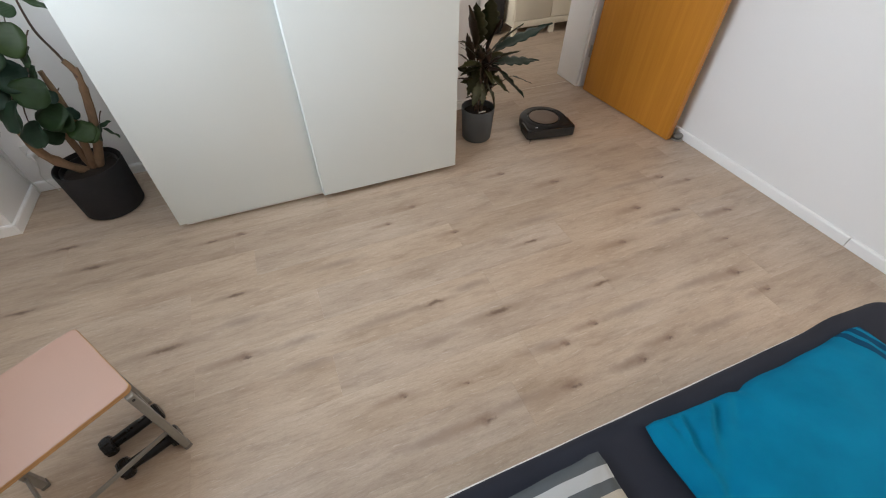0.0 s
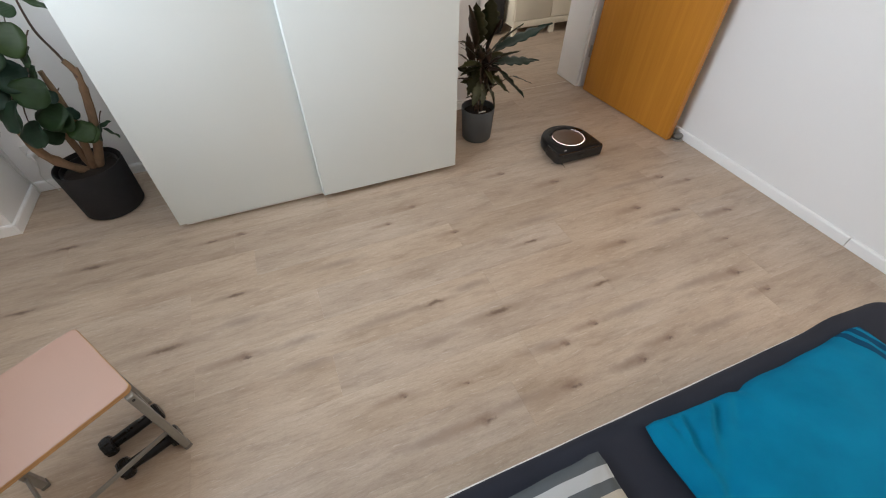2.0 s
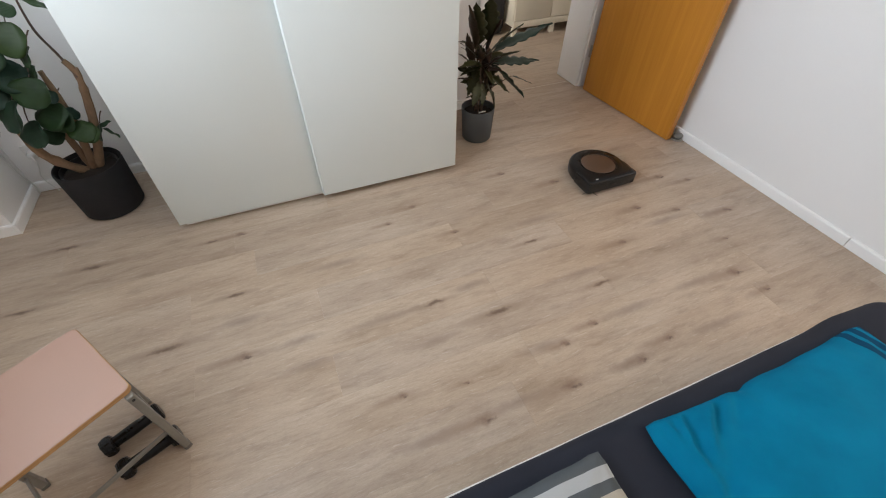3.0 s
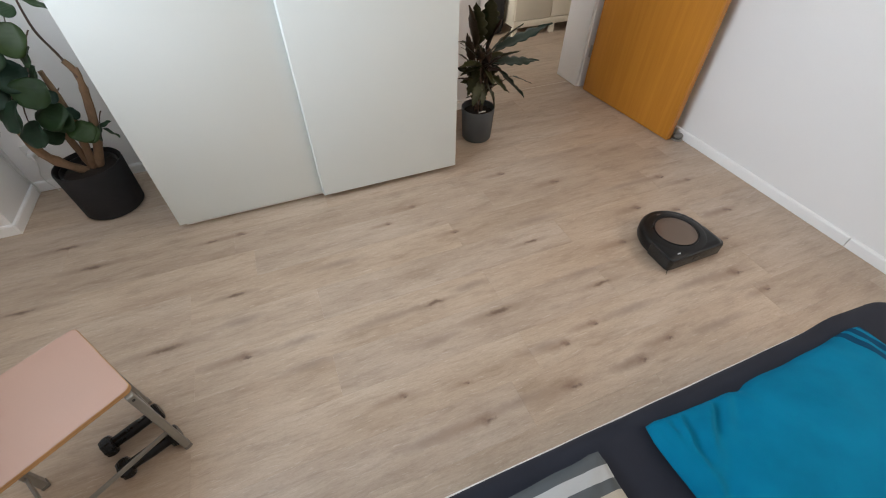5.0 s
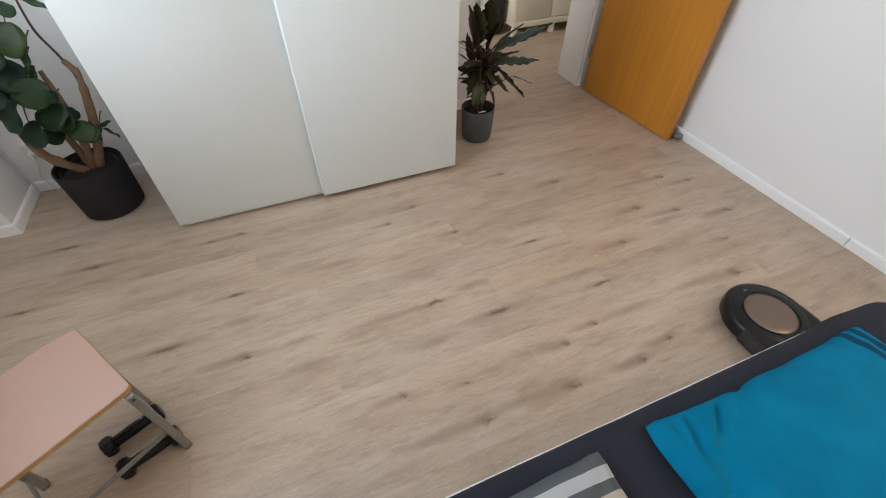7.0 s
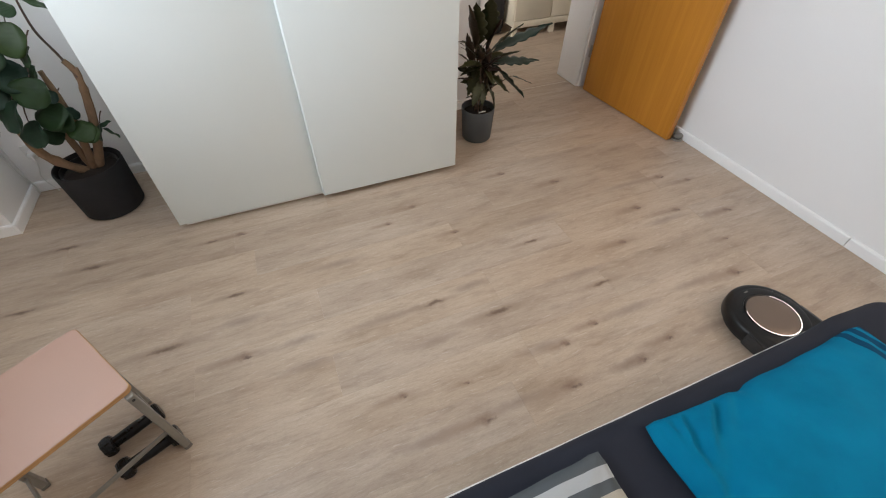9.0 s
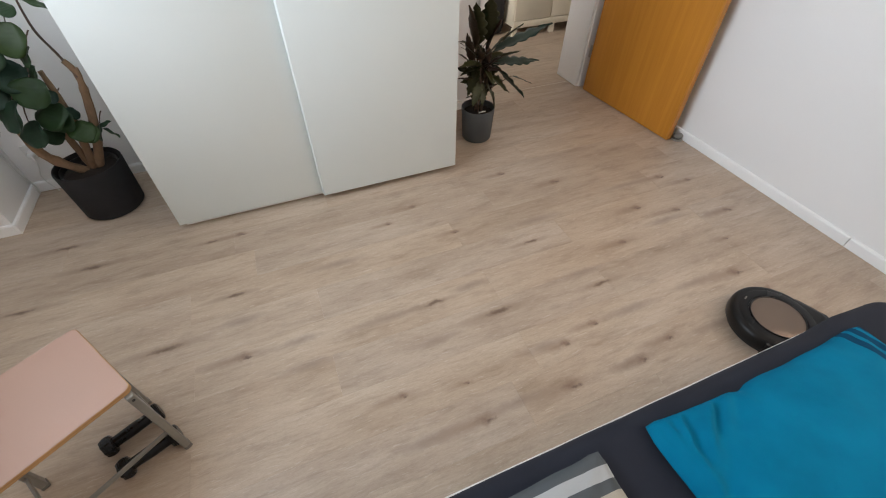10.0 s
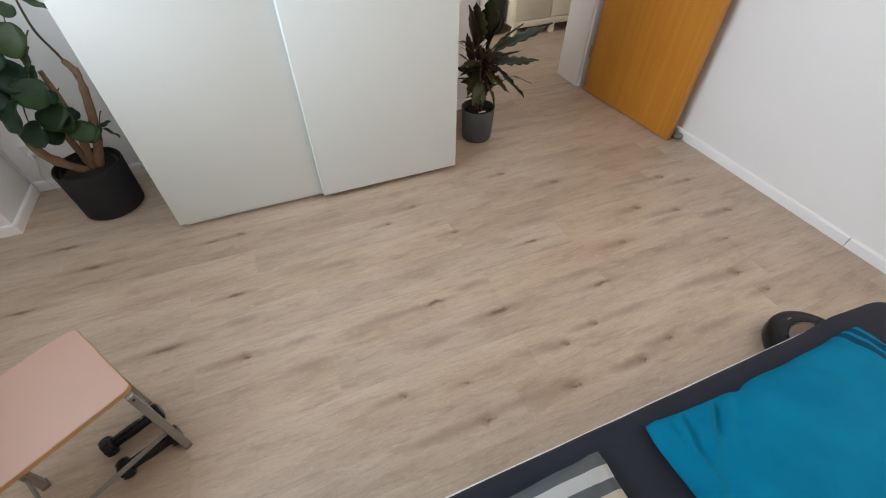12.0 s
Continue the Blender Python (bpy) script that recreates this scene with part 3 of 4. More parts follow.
    add_leaf(slim, ob, at((-0.84, 2.28, 0.44)), (0.8, -0.2, 0.55), 40, 0.6)
    add_leaf(slim, ob, at((-0.83, 2.27, 0.44)), (0.9, -0.3, -0.4), -20, 0.7)


rubber_plant()


def floor_plant():
    cx, cy = 1.137, 2.205
    ob = thing("potted_plant", pose(cx, cy, 0), "dark lobed-leaf houseplant in a grey plastic pot", "plant")
    part("pot", lathe([(0, 0.001), (0.086, 0.001), (0.093, 0.010), (0.105, 0.208), (0.103, 0.213), (0.099, 0.211), (0.092, 0.175), (0, 0.175)], 48), POT_B, ob, "grey round plastic pot")
    soil = lathe([(0.0915, 0.177), (0.05, 0.183), (0, 0.186)], 32)
    for v in soil.verts:
        v.co.z += 0.006 * noise.noise(v.co * 60)
    part("soil", soil, SOIL, ob)
    rnd = random.Random(11)
    green = [leaf_mesh("lobed_leaf", 0.25, 0.112, False, 0.42, 0.14, 0.22, LEAF_B, 20 + k) for k in range(3)]
    # leaves reaching right, painted in the lit copy of the green
    lit_green = [leaf_mesh("lobed_leaf", 0.25, 0.112, False, 0.50, 0.16, 0.10, LEAF_LIT, 40 + k) for k in range(2)]
    maroon = [leaf_mesh("lobed_leaf", 0.25, 0.112, False, 0.22, 0.10, 0.30, LEAF_C, 30 + k) for k in range(2)]
    part("plant_tag", box((-0.022, -0.056, 0.196), (0.026, -0.054, 0.205), 0.0006), CABLE, ob, "small white plastic plant tag")
    stems = []
    for k in range(5):
        a = 2 * math.pi * k / 5 + 0.4
        top = Vector((0.05 * math.cos(a), 0.05 * math.sin(a), rnd.uniform(0.45, 0.60)))
        foot = Vector((0.02 * math.cos(a), 0.02 * math.sin(a), 0.168))
        part("stem", tube(smooth_path([foot, (foot + top) / 2 + Vector((0.01, 0.0, 0)), top], 5), (0.005, 0.0035), 8, 0.2), TWIG, ob)
        stems.append((foot, top))
    # each leaf: its base, its tip and its width
    upright = [((-0.021, 0, 0.58), (-0.064, -0.04, 0.824), 0.090), ((0.035, 0, 0.60), (0.021, -0.04, 0.852), 0.098), ((-0.013, 0.02, 0.58), (-0.018, 0, 0.766), 0.070)]
    reach = [((0.07, 0, 0.53), (0.428, -0.04, 0.646), 0.095), ((0.07, -0.01, 0.47), (0.373, -0.04, 0.445), 0.088), ((0.06, -0.01, 0.47), (0.285, -0.06, 0.255), 0.100),
             ((0.20, -0.02, 0.38), (0.333, -0.05, 0.324), 0.045)]
    arched = [((0.01, 0, 0.50), (0.23, -0.04, 0.676), 0.066), ((0.05, 0, 0.40), (0.185, -0.05, 0.295), 0.078), ((0.06, 0, 0.48), (0.238, -0.04, 0.521), 0.036)]
    wine = [((-0.048, 0, 0.57), (-0.102, -0.04, 0.807), 0.078), ((0.02, -0.01, 0.55), (0.087, -0.05, 0.733), 0.072), ((-0.06, 0, 0.48), (-0.118, -0.04, 0.673), 0.048),
            ((0.02, -0.02, 0.44), (0.085, -0.09, 0.545), 0.062), ((0.01, -0.02, 0.45), (0.095, -0.09, 0.45), 0.052), ((-0.01, -0.02, 0.50), (-0.06, -0.08, 0.60), 0.05)]
    low = [((0.03, -0.02, 0.37), (0.082, -0.09, 0.237), 0.076), ((-0.02, -0.02, 0.45), (-0.122, -0.09, 0.345), 0.070), ((-0.01, -0.02, 0.38), (-0.077, -0.09, 0.268), 0.060),
           ((0.006, -0.02, 0.37), (-0.013, -0.09, 0.262), 0.052), ((-0.03, -0.02, 0.52), (-0.165, -0.07, 0.632), 0.048), ((-0.03, -0.02, 0.50), (-0.167, -0.09, 0.507), 0.044),
           ((-0.02, -0.02, 0.465), (-0.169, -0.09, 0.465), 0.050), ((0.006, -0.02, 0.46), (0.058, -0.09, 0.375), 0.058), ((-0.02, -0.02, 0.50), (-0.095, -0.09, 0.440), 0.058)]
    for leaves, kinds in ((upright, green), (reach, lit_green), (arched, green), (wine, maroon), (low, green)):
        for k, (base, tip, broad) in enumerate(leaves):
            base, tip = Vector(base), Vector(tip)
            span = (tip - base).length
            way = tip - base + Vector((0, 0, 0.12 * span))
            add_leaf(kinds[k % len(kinds)], ob, base, way, rnd.uniform(-22, 22), span / 0.25, 0.25 / span * broad / 0.112)
            stem = stems[k % 5]
            root = stem[0].lerp(stem[1], min(1.0, max(0.0, (base.z - 0.25) / 0.4)))
            part("leaf_stalk", tube(smooth_path([root, (root + base) / 2 + Vector((0, 0, 0.008)), base], 3), (0.0028, 0.002), 6), TWIG, ob)
    # small leaves behind these, close to the stems
    for k in range(34):
        foot, top = stems[k % 5]
        base = foot.lerp(top, rnd.uniform(0.35, 1.0))
        a = rnd.uniform(-0.5, math.pi + 0.5)
        add_leaf((green + maroon)[k % 5], ob, base, (math.cos(a), math.sin(a), rnd.uniform(0.0, 0.9)), rnd.uniform(-40, 40), rnd.uniform(0.40, 0.60), 0.8)


floor_plant()


# ---- stool and dumbbells ----
def stool():
    # its own space: x along the seat, y across it, origin under one corner
    ob = thing("stool", pose(-0.780, 1.096, 0, 0, 0, -147.0), "small stool with pink laminate seat and grey steel legs", "stool")
    L, Wd, T = 0.40, 0.3376, 0.372
    seat = part("seat", prism(rounded_rect(0, 0, L, Wd, 0.020), T - 0.015, T - 0.0012), PLY, ob, "plywood seat edge")
    part("laminate", prism(rounded_rect(0.002, 0.002, L - 0.002, Wd - 0.002, 0.019), T - 0.001, T + 0.0005), PINK, seat, "pale pink laminate seat top")
    ya, yb = 0.100, Wd - 0.002
    for x in (0.019, 0.345):
        for y, lean in ((ya, 0.0), (yb, 0.018)):
            bm = box((x - 0.011, y - 0.016, 0.012), (x + 0.011, y + 0.016, T - 0.0155), 0.005, segments=3)
            cap = box((x - 0.012, y - 0.017 + lean, 0.0005), (x + 0.012, y + 0.017 + lean, 0.0118), 0.004, segments=3)
            for v in bm.verts:
                v.co.y += lean * (1 - v.co.z / T)
            leg = part("leg", bm, STEEL, ob)
            part("foot_cap", cap, FOOT, leg)
            part("screw", lathe([(0, 0), (0.005, 0), (0.004, 0.003), (0, 0.0035)], 14), RUBBER, leg, m=pose(x, y + 0.016, T - 0.032, -90))
    part("crossbar", box((0.031, yb + 0.006, 0.108), (0.333, yb + 0.013, 0.126), 0.002), STEEL, ob)
    for x in (0.019, 0.345):
        part("crossbar", box((x - 0.004, ya + 0.0165, 0.088), (x + 0.004, yb - 0.004, 0.104), 0.002), STEEL, ob)


stool()


def dumbbell(m, label):
    """Hex dumbbell lying along x."""
    ob = thing("dumbbell", m, label, "dumbbell", "pair of dumbbells under the stool")
    turn = Matrix.Rotation(radians(90), 4, "Y")
    grip = lathe([(0, -0.062), (0.0185, -0.062), (0.0195, -0.03), (0.0205, 0.0), (0.0195, 0.03), (0.0185, 0.062), (0, 0.062)], 20)
    bmesh.ops.transform(grip, matrix=turn, verts=grip.verts)
    part("handle", grip, IRON, ob)
    for s in (-1, 1):
        head = lathe([(0, -0.016), (0.030, -0.016), (0.036, -0.009), (0.036, 0.009), (0.030, 0.016), (0, 0.016)], 8)
        bmesh.ops.rotate(head, cent=(0, 0, 0), matrix=Matrix.Rotation(radians(22.5), 3, "Z"), verts=head.verts)
        bmesh.ops.transform(head, matrix=Matrix.Translation((s * 0.0735, 0, 0)) @ turn, verts=head.verts)
        bmesh.ops.bevel(head, geom=head.edges[:], offset=0.003, segments=2, affect="EDGES")
        part("weight", head, IRON, ob)


dumbbell(pose(-0.7585, 0.894, 0.0334, 0, 0, 25.6), "black vinyl dumbbell lying on the floor under stool")
dumbbell(pose(-0.697, 0.794, 0.0334, 0, 0, 21), "black vinyl dumbbell lying on the floor under stool")


# ---- bed ----
def bed():
    ob = thing("bed", pose(0, 0, 0), "white bed frame on legs, mostly under the mattress", "bed")
    for y0, y1 in ((0.228, 0.254), (-1.19, -1.164)):
        part("side_rail", box((-0.44, y0, 0.200), (1.44, y1, 0.300), 0.003), RAIL, ob)
    for x0, x1 in ((-0.468, -0.4405), (1.4405, 1.468)):
        part("end_rail", box((x0, -1.19, 0.200), (x1, 0.254, 0.300), 0.003), RAIL, ob)
    for x in (-0.42, 1.36):
        for y in (0.17, -1.13):
            part("leg", box((x, y, 0.0), (x + 0.05, y + 0.05, 0.2), 0.004), RAIL, ob)
    for k in range(12):
        x = -0.38 + k * 0.155
        part("slat", box((x, -1.163, 0.205), (x + 0.07, 0.227, 0.222), 0.002), PLY, ob)


bed()


def dense_rect(x0, y0, x1, y1, r):
    """A rounded rectangle with points all along its sides; the same count for every inset of it."""
    out = []
    nx, ny = 70, 46
    for (ax, ay), (bx, by), n in (((x1, y0 + r), (x1, y1 - r), ny), ((x1 - r, y1), (x0 + r, y1), nx), ((x0, y1 - r), (x0, y0 + r), ny), ((x0 + r, y0), (x1 - r, y0), nx)):
        for k in range(n):
            out.append((ax + (bx - ax) * k / n, ay + (by - ay) * k / n))
        # the corner that follows this side
        cx = bx - r if (bx, ax) == (x1, x1) else bx + r if (bx, ax) == (x0, x0) else bx
        cy = by - r if (by, ay) == (y1, y1) else by + r if (by, ay) == (y0, y0) else by
        a0 = math.atan2(by - cy, bx - cx)
        for k in range(10):
            a = a0 + math.pi / 2 * k / 10
            out.append((cx + r * math.cos(a), cy + r * math.sin(a)))
    return out


def mattress():
    x0, x1, y0, y1, z0, z1 = -0.47, 1.665, -1.20, 0.2350, 0.223, 0.416
    ob = thing("mattress", pose(0, 0, 0), "mattress in a charcoal grey jersey fitted sheet", "mattress")
    bm = bmesh.new()
    rings = []
    prof = [(0.030, z0), (0.008, z0 + 0.01), (0.0, z0 + 0.05), (0.0, z1 - 0.06)]
    prof += [(0.05 * (1 - math.cos(a)), z1 - 0.05 + 0.05 * math.sin(a)) for a in (math.pi / 2 * k / 6 for k in range(7))]
    prof += [(0.05 + 0.05 * k, z1) for k in range(1, 13)]
    for k, z in prof:
        rings.append([bm.verts.new((x, y, z)) for x, y in dense_rect(x0 + k, y0 + k, x1 - k, y1 - k, max(0.012, 0.10 - k * 0.4))])
    for a, b in zip(rings, rings[1:]):
        for i in range(len(a)):
            j = (i + 1) % len(a)
            bm.faces.new((a[i], a[j], b[j], b[i]))
    bm.faces.new(rings[0][::-1])
    bm.faces.new(rings[-1])
    for v in bm.verts:
        p = v.co.copy()
        if p.z > z0 + 0.02:
            v.co.z += 0.004 * noise.noise(p * 3.0) + 0.0025 * noise.noise(Vector((p.x * 5, p.y * 14, 2)))
        if p.y > 0.1:
            v.co.y += 0.001 * noise.noise(Vector((p.x * 9, 1, p.z * 6))) + 0.009 * math.exp(-((p.x - 1.40) / 0.10) ** 2)
    sheet = part("fitted_sheet", bm, SHEET, ob)
    hem = [Vector((x, y, z0 + 0.012)) for x, y in dense_rect(x0 + 0.006, y0 + 0.006, x1 - 0.006, y1 - 0.006, 0.095)]
    part("elastic_hem", tube(hem + hem[:1], (0.005, 0.005), 6), SHEET, sheet)


mattress()


def cushion(name, m, w, d, puff, material, label, seed, grain=7.0, soft=1.0):
    """A soft pillow, thick in the middle and pinched at its four corners."""
    ob = thing(name, m, label, "pillow")
    bm = bmesh.new()
    n = 120
    grid = {}
    for side in (0, 1):
        for i in range(n + 1):
            for j in range(n + 1):
                u, v = 2 * i / n - 1, 2 * j / n - 1
                if side and (abs(u) == 1 or abs(v) == 1):
                    grid[side, i, j] = grid[0, i, j]
                    continue
                fat = max(0.0, (1 - u * u) * (1 - v * v)) ** 0.55
                p = Vector((u * w / 2 * (1 - 0.03 * (1 - v * v) * abs(u)), v * d / 2 * (1 - 0.03 * (1 - u * u) * abs(v)), 0))
                q = Vector((p.x * grain, p.y * grain, seed + side * 5))
                corner = max(0.0, abs(u) - 0.9) * max(0.0, abs(v) - 0.9) * 100
                p *= 1 - 0.018 * corner
                near = max(abs(u), abs(v)) ** 4
                fold = soft * (0.004 * noise.noise(q) + 0.0015 * noise.noise(q * 2.3))
                # tucks along the hem, uneven in length
                along = p.x if abs(v) > abs(u) else p.y
                fold += near * 0.0035 * math.sin(along * 40 + 6 * noise.noise(Vector((along * 5, seed, 0))))
                # creases that run out of the corners
                for cx, cy in ((-1, 1), (1, 1), (-1, -1), (1, -1)):
                    rx, ry = p.x - cx * w / 2, p.y - cy * d / 2
                    far = math.hypot(rx, ry)
                    turn = math.atan2(abs(ry), abs(rx))
                    fold += 0.004 * math.sin(turn * 11 + 5 * far) * math.exp(-((far - 0.13) / 0.10) ** 2)
                # a few sharp gathers under the hem beside one corner, bowed and dying out inwards
                rx, ry = p.x + w / 2, d / 2 - p.y
                for at_x, lean, deep, reach in ((0.060, -0.25, 0.013, 0.15), (0.100, -0.45, 0.018, 0.17), (0.200, -1.05, 0.018, 0.15), (0.262, -1.30, 0.011, 0.11)):
                    off = (rx - at_x - lean * ry - 0.6 * ry * ry - 0.012 * noise.noise(Vector((ry * 9, at_x * 40, seed)))) / math.hypot(1, lean)
                    fold += 1.6 * deep * (math.exp(-(off / 0.010) ** 2) - 0.7 * math.exp(-((off - 0.024) / 0.013) ** 2)) * math.exp(-(ry / reach) ** 2) * min(1.0, ry / 0.02)
                # the hem is drawn in beside the gathers
                p.y -= 0.008 * math.exp(-((rx - 0.30) / 0.022) ** 2) * max(0.0, v) ** 6
                p.z = (puff * 0.85 * fat + fold * fat ** 0.5 + 0.006) if side == 0 else (-puff * 0.15 * fat + 0.004)
                p.z = max(p.z, 0.0055) if side == 0 else min(p.z, 0.0045)
                p.x += 0.006 * noise.noise(q * 1.3 + Vector((9, 0, 0)))
                p.y += 0.007 * noise.noise(q * 1.3 + Vector((0, 9, 0)))
                grid[side, i, j] = bm.verts.new(p)
    for side in (0, 1):
        for i in range(n):
            for j in range(n):
                bm.faces.new((grid[side, i, j], grid[side, i + 1, j], grid[side, i + 1, j + 1], grid[side, i, j + 1]))
    edge = [(i, 0) for i in range(n)] + [(n, j) for j in range(n)] + [(n - i, n) for i in range(n)] + [(0, n - j) for j in range(n)]
    rim = [grid[0, i, j].co.copy() for i, j in edge[n // 2:] + edge[:n // 2]]
    case = part("pillowcase", bm, material, ob)
    part("seam", tube(rim + rim[:1], (0.0018, 0.0018), 6), material, case)
    return ob


cushion("pillow", pose(1.000, -0.215, 0.422, 0, 0, 0), 0.80, 0.80, 0.125, TEAL, "bright turquoise cotton pillow with dark blue end stripes", 2)
cushion("pillow", pose(0.160, -0.120, 0.424, 0, 0, 0), 0.62, 0.60, 0.11, STRIPE, "grey cotton pillow with white and cream stripes", 7, soft=2.2)


# ---- hall ----
def sideboard():
    x0, x1, y0, y1 = 2.235, 3.435, 3.71, 4.20
    ob = thing("sideboard", pose(0, 0, 0), "cream lacquered sideboard on short legs in the hall", "sideboard")
    part("body", box((x0, y0 + 0.02, 0.090), (x1, y1, 0.80), 0.003), CREAM, ob)
    part("top", box((x0 - 0.015, y0 - 0.01, 0.8005), (x1 + 0.015, y1, 0.825), 0.004), CREAM, ob)
    part("plinth_rail", box((x0, y0, 0.082), (x1, y0 + 0.0195, 0.140), 0.003), CREAM, ob)
    for k in range(3):
        xa = x0 + 0.006 + k * 0.398
        door = part("door", box((xa, y0 + 0.001, 0.146), (xa + 0.392, y0 + 0.0195, 0.795), 0.003), CREAM, ob)
        part("knob", lathe([(0, 0), (0.008, 0), (0.013, 0.015), (0.010, 0.022), (0, 0.023)], 18), CREAM, door, m=pose(xa + 0.36, y0 + 0.001, 0.5, 90))
    for x in (x0, x0 + 0.42, x1 - 0.045):
        for y in (y0 + 0.0005, y1 - 0.045):
            part("leg", box((x, y, 0.0), (x + 0.045, y + 0.043, 0.0815), 0.004), CREAM, ob)


sideboard()


def black_bag():
    ob = thing("bag", pose(2.108, 3.93, 0), "soft black cloth bag standing beside the sideboard", "bag")
    bm = box((-0.105, -0.10, 0.001), (0.105, 0.10, 0.50), 0.06, segments=5)
    bmesh.ops.subdivide_edges(bm, edges=bm.edges[:], cuts=2, use_grid_fill=True)
    for v in bm.verts:
        if v.co.z > 0.03:
            v.co += 0.02 * noise.noise_vector(v.co * 7)
            v.co.x *= 1 - 0.25 * v.co.z
    part("sack", bm, BLACKC, ob)
    part("handle", tube(smooth_path([(-0.05, 0, 0.48), (-0.035, 0, 0.60), (0.035, 0, 0.60), (0.05, 0, 0.48)], 6), (0.012, 0.012), 8), BLACKC, ob)


black_bag()


def socket():
    ob = thing("wall_socket", pose(-1.30, NORTH, 0.235), "white round wall socket with a cable in it", "socket")
    part("plate", box((-0.04, -0.012, -0.04), (0.04, -0.001, 0.04), 0.005), CABLE, ob)
    part("plug", lathe([(0, 0), (0.019, 0), (0.019, 0.028), (0.012, 0.040), (0, 0.040)], 20), CABLE, ob, m=pose(0, -0.0121, 0, 90))
    part("cable", tube([Vector(p) for p in smooth_path([(0, -0.05, 0), (0.01, -0.07, -0.05), (-0.03, -0.04, -0.14), (0.0, -0.04, -0.2325)], 6)], (0.003, 0.003), 8), CABLE, ob)


socket()


def wall_cable():
    ob = thing("cable", pose(PIER + 0.004, 2.556, 0.0), "thin white cable running up the wall pier", "cable")
    path = smooth_path([(0.013, 0.004, 0.003), (0.014, 0.012, 0.070), (0.0, 0.006, 0.14), (0.0, 0.0, 0.27), (0.0, -0.004, 0.60), (0.0, 0.0, 1.10)], 6)
    part("lead", tube(path, (0.0035, 0.0035), 8), CABLE, ob)


wall_cable()


# ---- robot vacuum ----
def d_outline(k, front, r, n=36):
    """A D in plan: half round behind, nearly square in front, drawn k smaller than full size."""
    pts = []
    for i in range(n + 1):
        a = radians(-8 + 196 * i / n)
        pts.append(((r - k) * math.cos(a), (r - k) * math.sin(a)))
    f, rc, hw = front + k, 0.022, r - k
    for cx, cy, a0, step in ((-hw + rc, f + rc, 180, 1), (hw - rc, f + rc, 270, 1)):
        for j in range(7):
            a = radians(a0 + 90 * j / 6)
            pts.append((cx + rc * math.cos(a), cy + rc * math.sin(a)))
    return pts


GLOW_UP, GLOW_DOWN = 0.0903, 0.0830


def robot():
    R0, F = 0.161, -0.150
    ob = thing("robot_vacuum", pose(1.60, 2.1, 0), "black D-shaped robot vacuum with brown round lid", "robot vacuum")
    part("chassis", prism(d_outline(0.012, F, R0), 0.012, 0.030), RUBBER, ob, smooth=True)
    # the shell: upright side, then a shoulder that leans in
    bm = bmesh.new()
    rings = []
    for k, z in ((0.002, 0.028), (0.0, 0.034), (0.0, 0.066), (0.003, 0.076), (0.010, 0.083), (0.020, 0.0865)):
        rings.append([bm.verts.new((x, y, z)) for x, y in d_outline(k, F, R0)])
    for a, b in zip(rings, rings[1:]):
        for i in range(len(a)):
            j = (i + 1) % len(a)
            bm.faces.new((a[i], a[j], b[j], b[i]))
    bm.faces.new(rings[-1])
    bm.faces.new(rings[0][::-1])
    shell = part("shell", bm, SHELL, ob)
    # the bumper is a glossy band across the front and its corners
    pts = sorted((p for p in d_outline(-0.004, F, R0) if p[1] < -0.020), key=lambda p: math.atan2(p[0], -p[1]))
    b = bmesh.new()
    cols = []
    for x, y in pts:
        cols.append([b.verts.new((x * k, y * k, z)) for k, z in ((1, 0.018), (1, 0.070), (0.985, 0.0775), (0.93, 0.0800), (0.93, 0.018))])
    for a, c in zip(cols, cols[1:]):
        for k in range(5):
            b.faces.new((a[k], c[k], c[(k + 1) % 5], a[(k + 1) % 5]))
    b.faces.new(cols[0])
    b.faces.new(cols[-1][::-1])
    part("bumper", b, GLOSS, ob, "glossy black front bumper")
    part("raised_ring", lathe([(0.104, 0.0866), (0.106, 0.0905), (0.132, 0.0895), (0.138, 0.0866)], 64), SHELL, shell, m=pose(-0.004, -0.006, 0))
    part("lid_ring", lathe([(0.0965, 0.0868), (0.0965, 0.0915), (0.0985, 0.0922), (0.1005, 0.0915), (0.1005, 0.0868)], 64), RIM, shell, "dark metal ring round the lid", m=pose(-0.004, -0.006, 0))
    part("lid", lathe([(0, 0.0925), (0.06, 0.0922), (0.092, 0.0912), (0.096, 0.0895), (0.096, 0.0868)], 64), COPPER, ob, "brown copper coloured round lid", m=pose(-0.004, -0.006, 0))
    # light ring round the lid, broadest in front; sunk in the shell when off
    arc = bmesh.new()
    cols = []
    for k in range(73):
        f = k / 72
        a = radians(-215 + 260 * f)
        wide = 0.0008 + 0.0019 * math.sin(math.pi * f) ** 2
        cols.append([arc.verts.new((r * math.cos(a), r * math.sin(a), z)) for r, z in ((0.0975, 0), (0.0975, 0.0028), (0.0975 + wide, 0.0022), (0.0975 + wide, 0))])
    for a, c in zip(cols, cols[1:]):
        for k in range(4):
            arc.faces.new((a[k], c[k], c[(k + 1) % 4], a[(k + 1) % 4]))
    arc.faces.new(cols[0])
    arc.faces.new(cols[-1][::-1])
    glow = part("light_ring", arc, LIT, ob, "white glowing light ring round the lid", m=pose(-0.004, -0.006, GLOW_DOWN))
    part("printed_mark", box((-0.010, 0.116, 0.0905), (0.010, 0.1215, 0.0909)), FOOT, shell, "small grey bar-shaped print")
    part("indicator", box((-0.108, -0.130, 0.0862), (-0.091, -0.1245, 0.0872), 0.0003), PALE, shell, "small white status light")
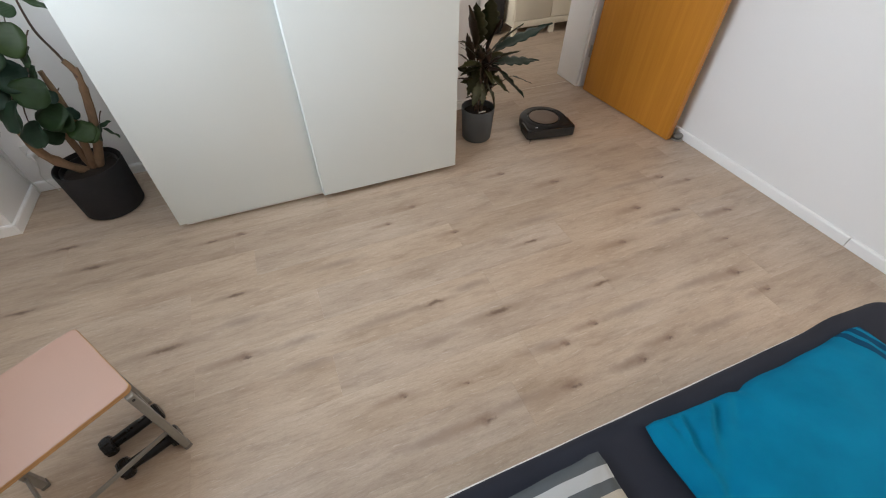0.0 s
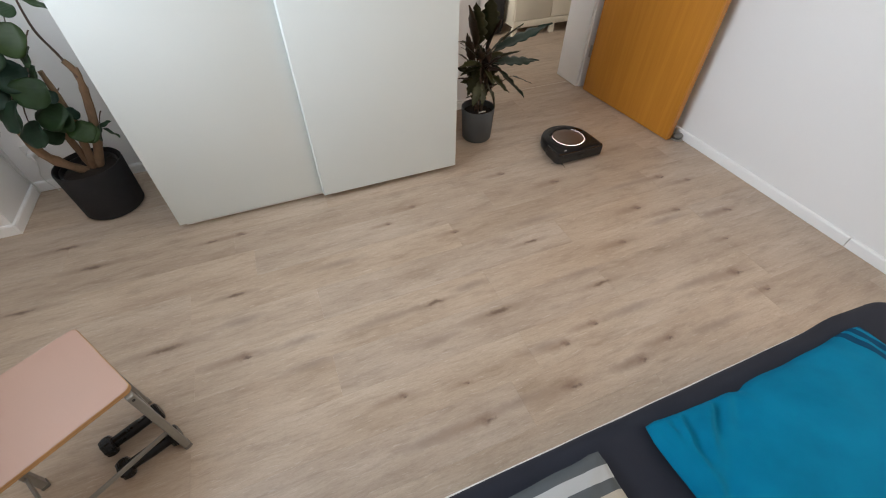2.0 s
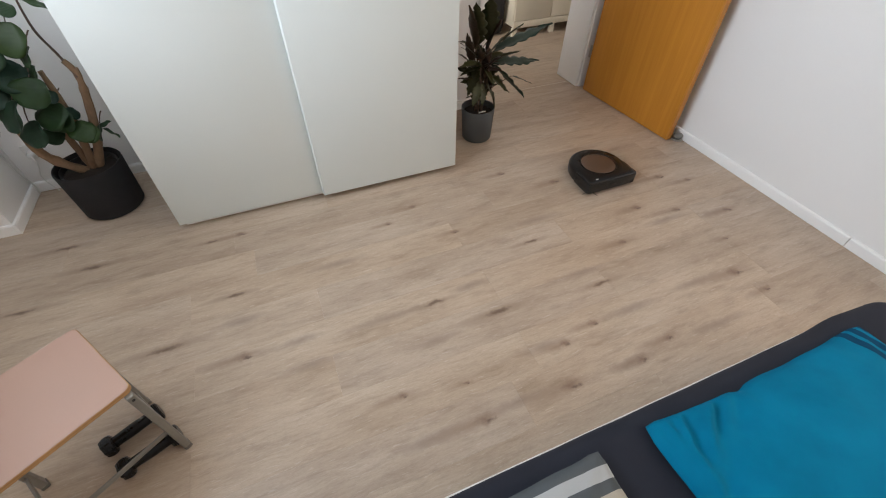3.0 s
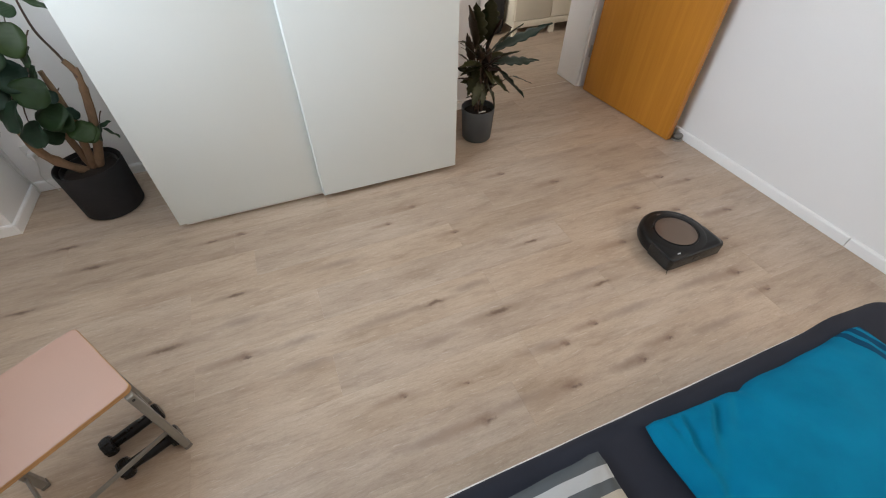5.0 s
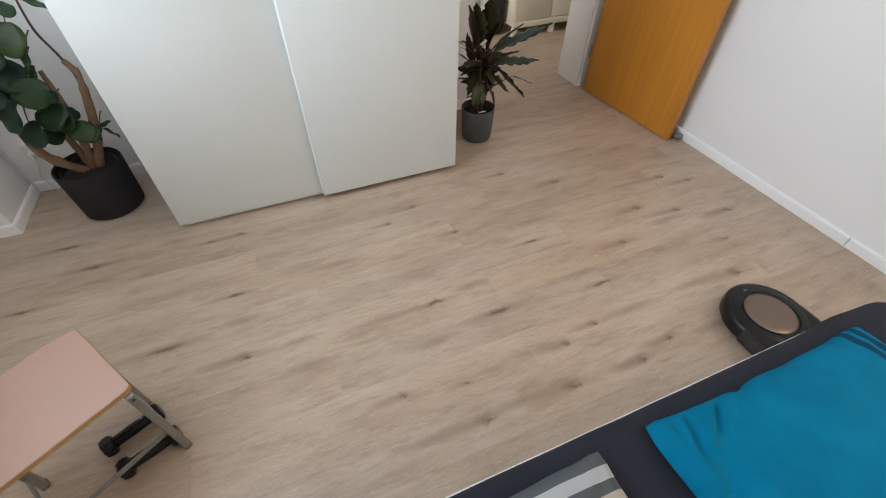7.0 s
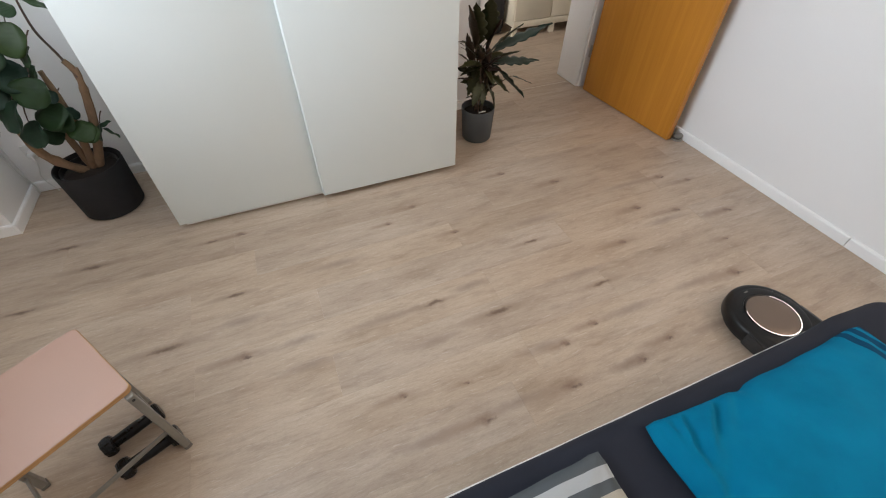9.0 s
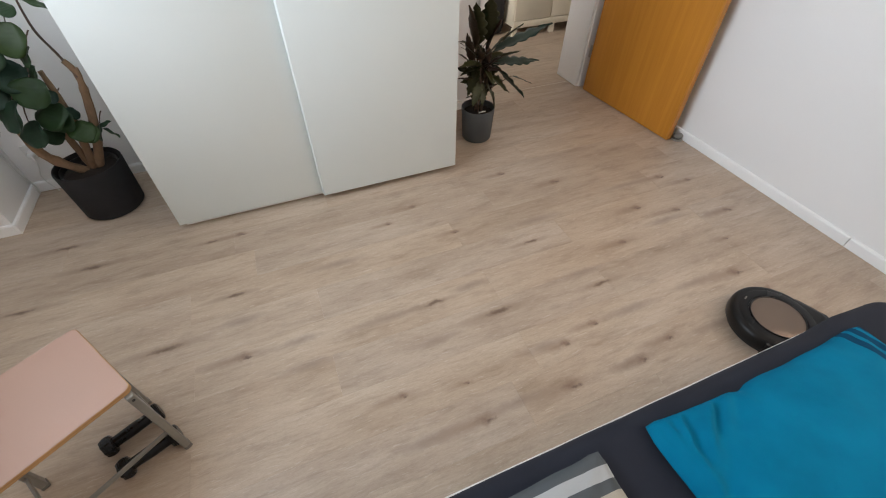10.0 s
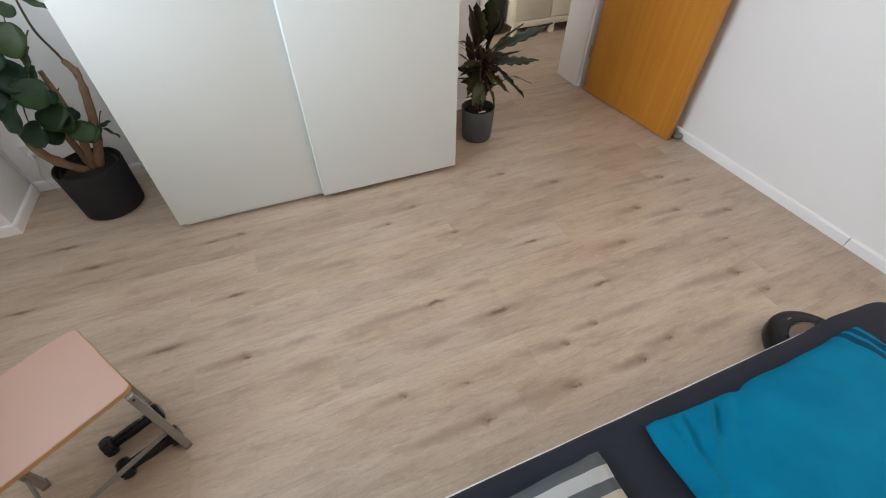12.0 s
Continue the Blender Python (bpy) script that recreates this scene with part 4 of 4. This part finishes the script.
    part("button", box((-0.022, -0.138, 0.0845), (-0.017, -0.126, 0.0866), 0.0004), PALE, shell)
    part("sensor_window", box((-0.02, -0.1556, 0.040), (0.02, -0.1541, 0.056), 0.0004), GLOSS, shell)
    for s in (-1, 1):
        tyre = lathe([(0, -0.012), (0.030, -0.012), (0.034, -0.008), (0.034, 0.008), (0.030, 0.012), (0, 0.012)], 28)
        part("wheel", tyre, RUBBER, ob, m=pose(s * 0.115, 0.02, 0.0342, 0, 90))
    brush = part("side_brush", lathe([(0, 0.010), (0.010, 0.010), (0.010, 0.018), (0, 0.020)], 16), RUBBER, ob, m=pose(-0.128, -0.128, 0))
    for k in range(3):
        a = radians(120 * k)
        arm = tube([Vector((0.008 * math.cos(a), 0.008 * math.sin(a), 0.013)), Vector((0.028 * math.cos(a), 0.028 * math.sin(a), 0.010)), Vector((0.050 * math.cos(a), 0.050 * math.sin(a), 0.004))], (0.0035, 0.0012), 6)
        part("bristle", arm, RUBBER, brush)
    return ob, brush, glow


vacuum, side_brush, light_ring = robot()


# ---- floor boards ----
def boards():
    base = box((WEST - 0.45, SOUTH - 0.2, -0.06), (EAST + 0.2, NORTH, -0.0072))
    box((0.3, NORTH, -0.06), (4.2, 4.45, -0.0072), bm=base)
    floor = tagged(part("floor", base, JOINT, smooth=False), "light greige oak-look plank floor with dark knots", "floor", kind="structure")
    L, Wd, gap = 1.238, 0.180, 0.0001
    x_min, x_max, y_max = WEST - 0.02, 4.0, 4.25
    known = {0: 0.655, -1: -0.082, -2: 0.645, -3: 0.515, 1: -0.080, 2: 0.636}
    meshes = {}
    rnd = random.Random(3)
    row0 = int((SOUTH - 0.94) / Wd) - 1
    for r in range(row0, int((y_max - 0.94) / Wd) + 1):
        y = 0.940 + r * Wd
        edge = EAST + 0.02 if y < NORTH - 0.1 else x_max
        start = known.get(r, rnd.uniform(0, L)) - 3 * L
        k = 0
        while start + k * L < edge:
            a, b = max(start + k * L, x_min), min(start + (k + 1) * L, edge)
            k += 1
            if b - a < 0.02:
                continue
            key = round(b - a, 3)
            if key not in meshes:
                bm = box((gap, gap, -0.007), (b - a - gap, Wd - gap, 0.0))
                top = [e for e in bm.edges if all(v.co.z > -0.001 for v in e.verts)]
                bmesh.ops.bevel(bm, geom=top, offset=0.0003, segments=1, affect="EDGES")
                bmesh.ops.recalc_face_normals(bm, faces=bm.faces)
                me = bpy.data.meshes.new("plank")
                bm.to_mesh(me)
                bm.free()
                me.materials.append(OAK)
                meshes[key] = me
            ob = new("plank", meshes[key])
            ob.parent = floor
            ob.location = (a, y, 0.0)


boards()


def motions():
    rows = [(0.0, 1.602, 2.120, -9.5), (0.5, 1.605, 2.118, -4.5), (1.0, 1.606, 2.105, -1.0), (1.5, 1.606, 2.000, 0.0), (2.0, 1.604, 1.840, 0.0),
            (2.5, 1.603, 1.686, 0.0), (3.0, 1.602, 1.532, 0.0), (5.0, 1.600, 0.922, 0.0), (5.5, 1.598, 0.776, 0.0), (6.0, 1.598, 0.625, 0.0),
            (6.5, 1.597, 0.483, 0.0), (6.8, 1.596, 0.440, 0.0), (7.2, 1.597, 0.384, 0.0), (8.0, 1.597, 0.380, 0.0), (8.8, 1.597, 0.390, 1.0), (9.4, 1.596, 0.404, 12.0),
            (10.0, 1.606, 0.382, 20.0), (10.4, 1.624, 0.340, 12.0), (11.0, 1.632, 0.292, 1.0), (12.0, 1.637, 0.234, 0.0)]
    walk(vacuum, [(t, pose(x - 0.005, y + 0.012, 0, 0, 0, a)) for t, x, y, a in rows])
    # the ring always glows; raised as the robot starts and again beside the bed
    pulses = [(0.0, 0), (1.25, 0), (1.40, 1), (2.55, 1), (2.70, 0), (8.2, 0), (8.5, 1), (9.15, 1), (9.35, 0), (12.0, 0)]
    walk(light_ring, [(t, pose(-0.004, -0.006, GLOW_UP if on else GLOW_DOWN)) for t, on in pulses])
    walk(side_brush, [(0.1 * k, pose(-0.128, -0.128, 0, 0, 0, 50.0 * k)) for k in range(121)])


motions()
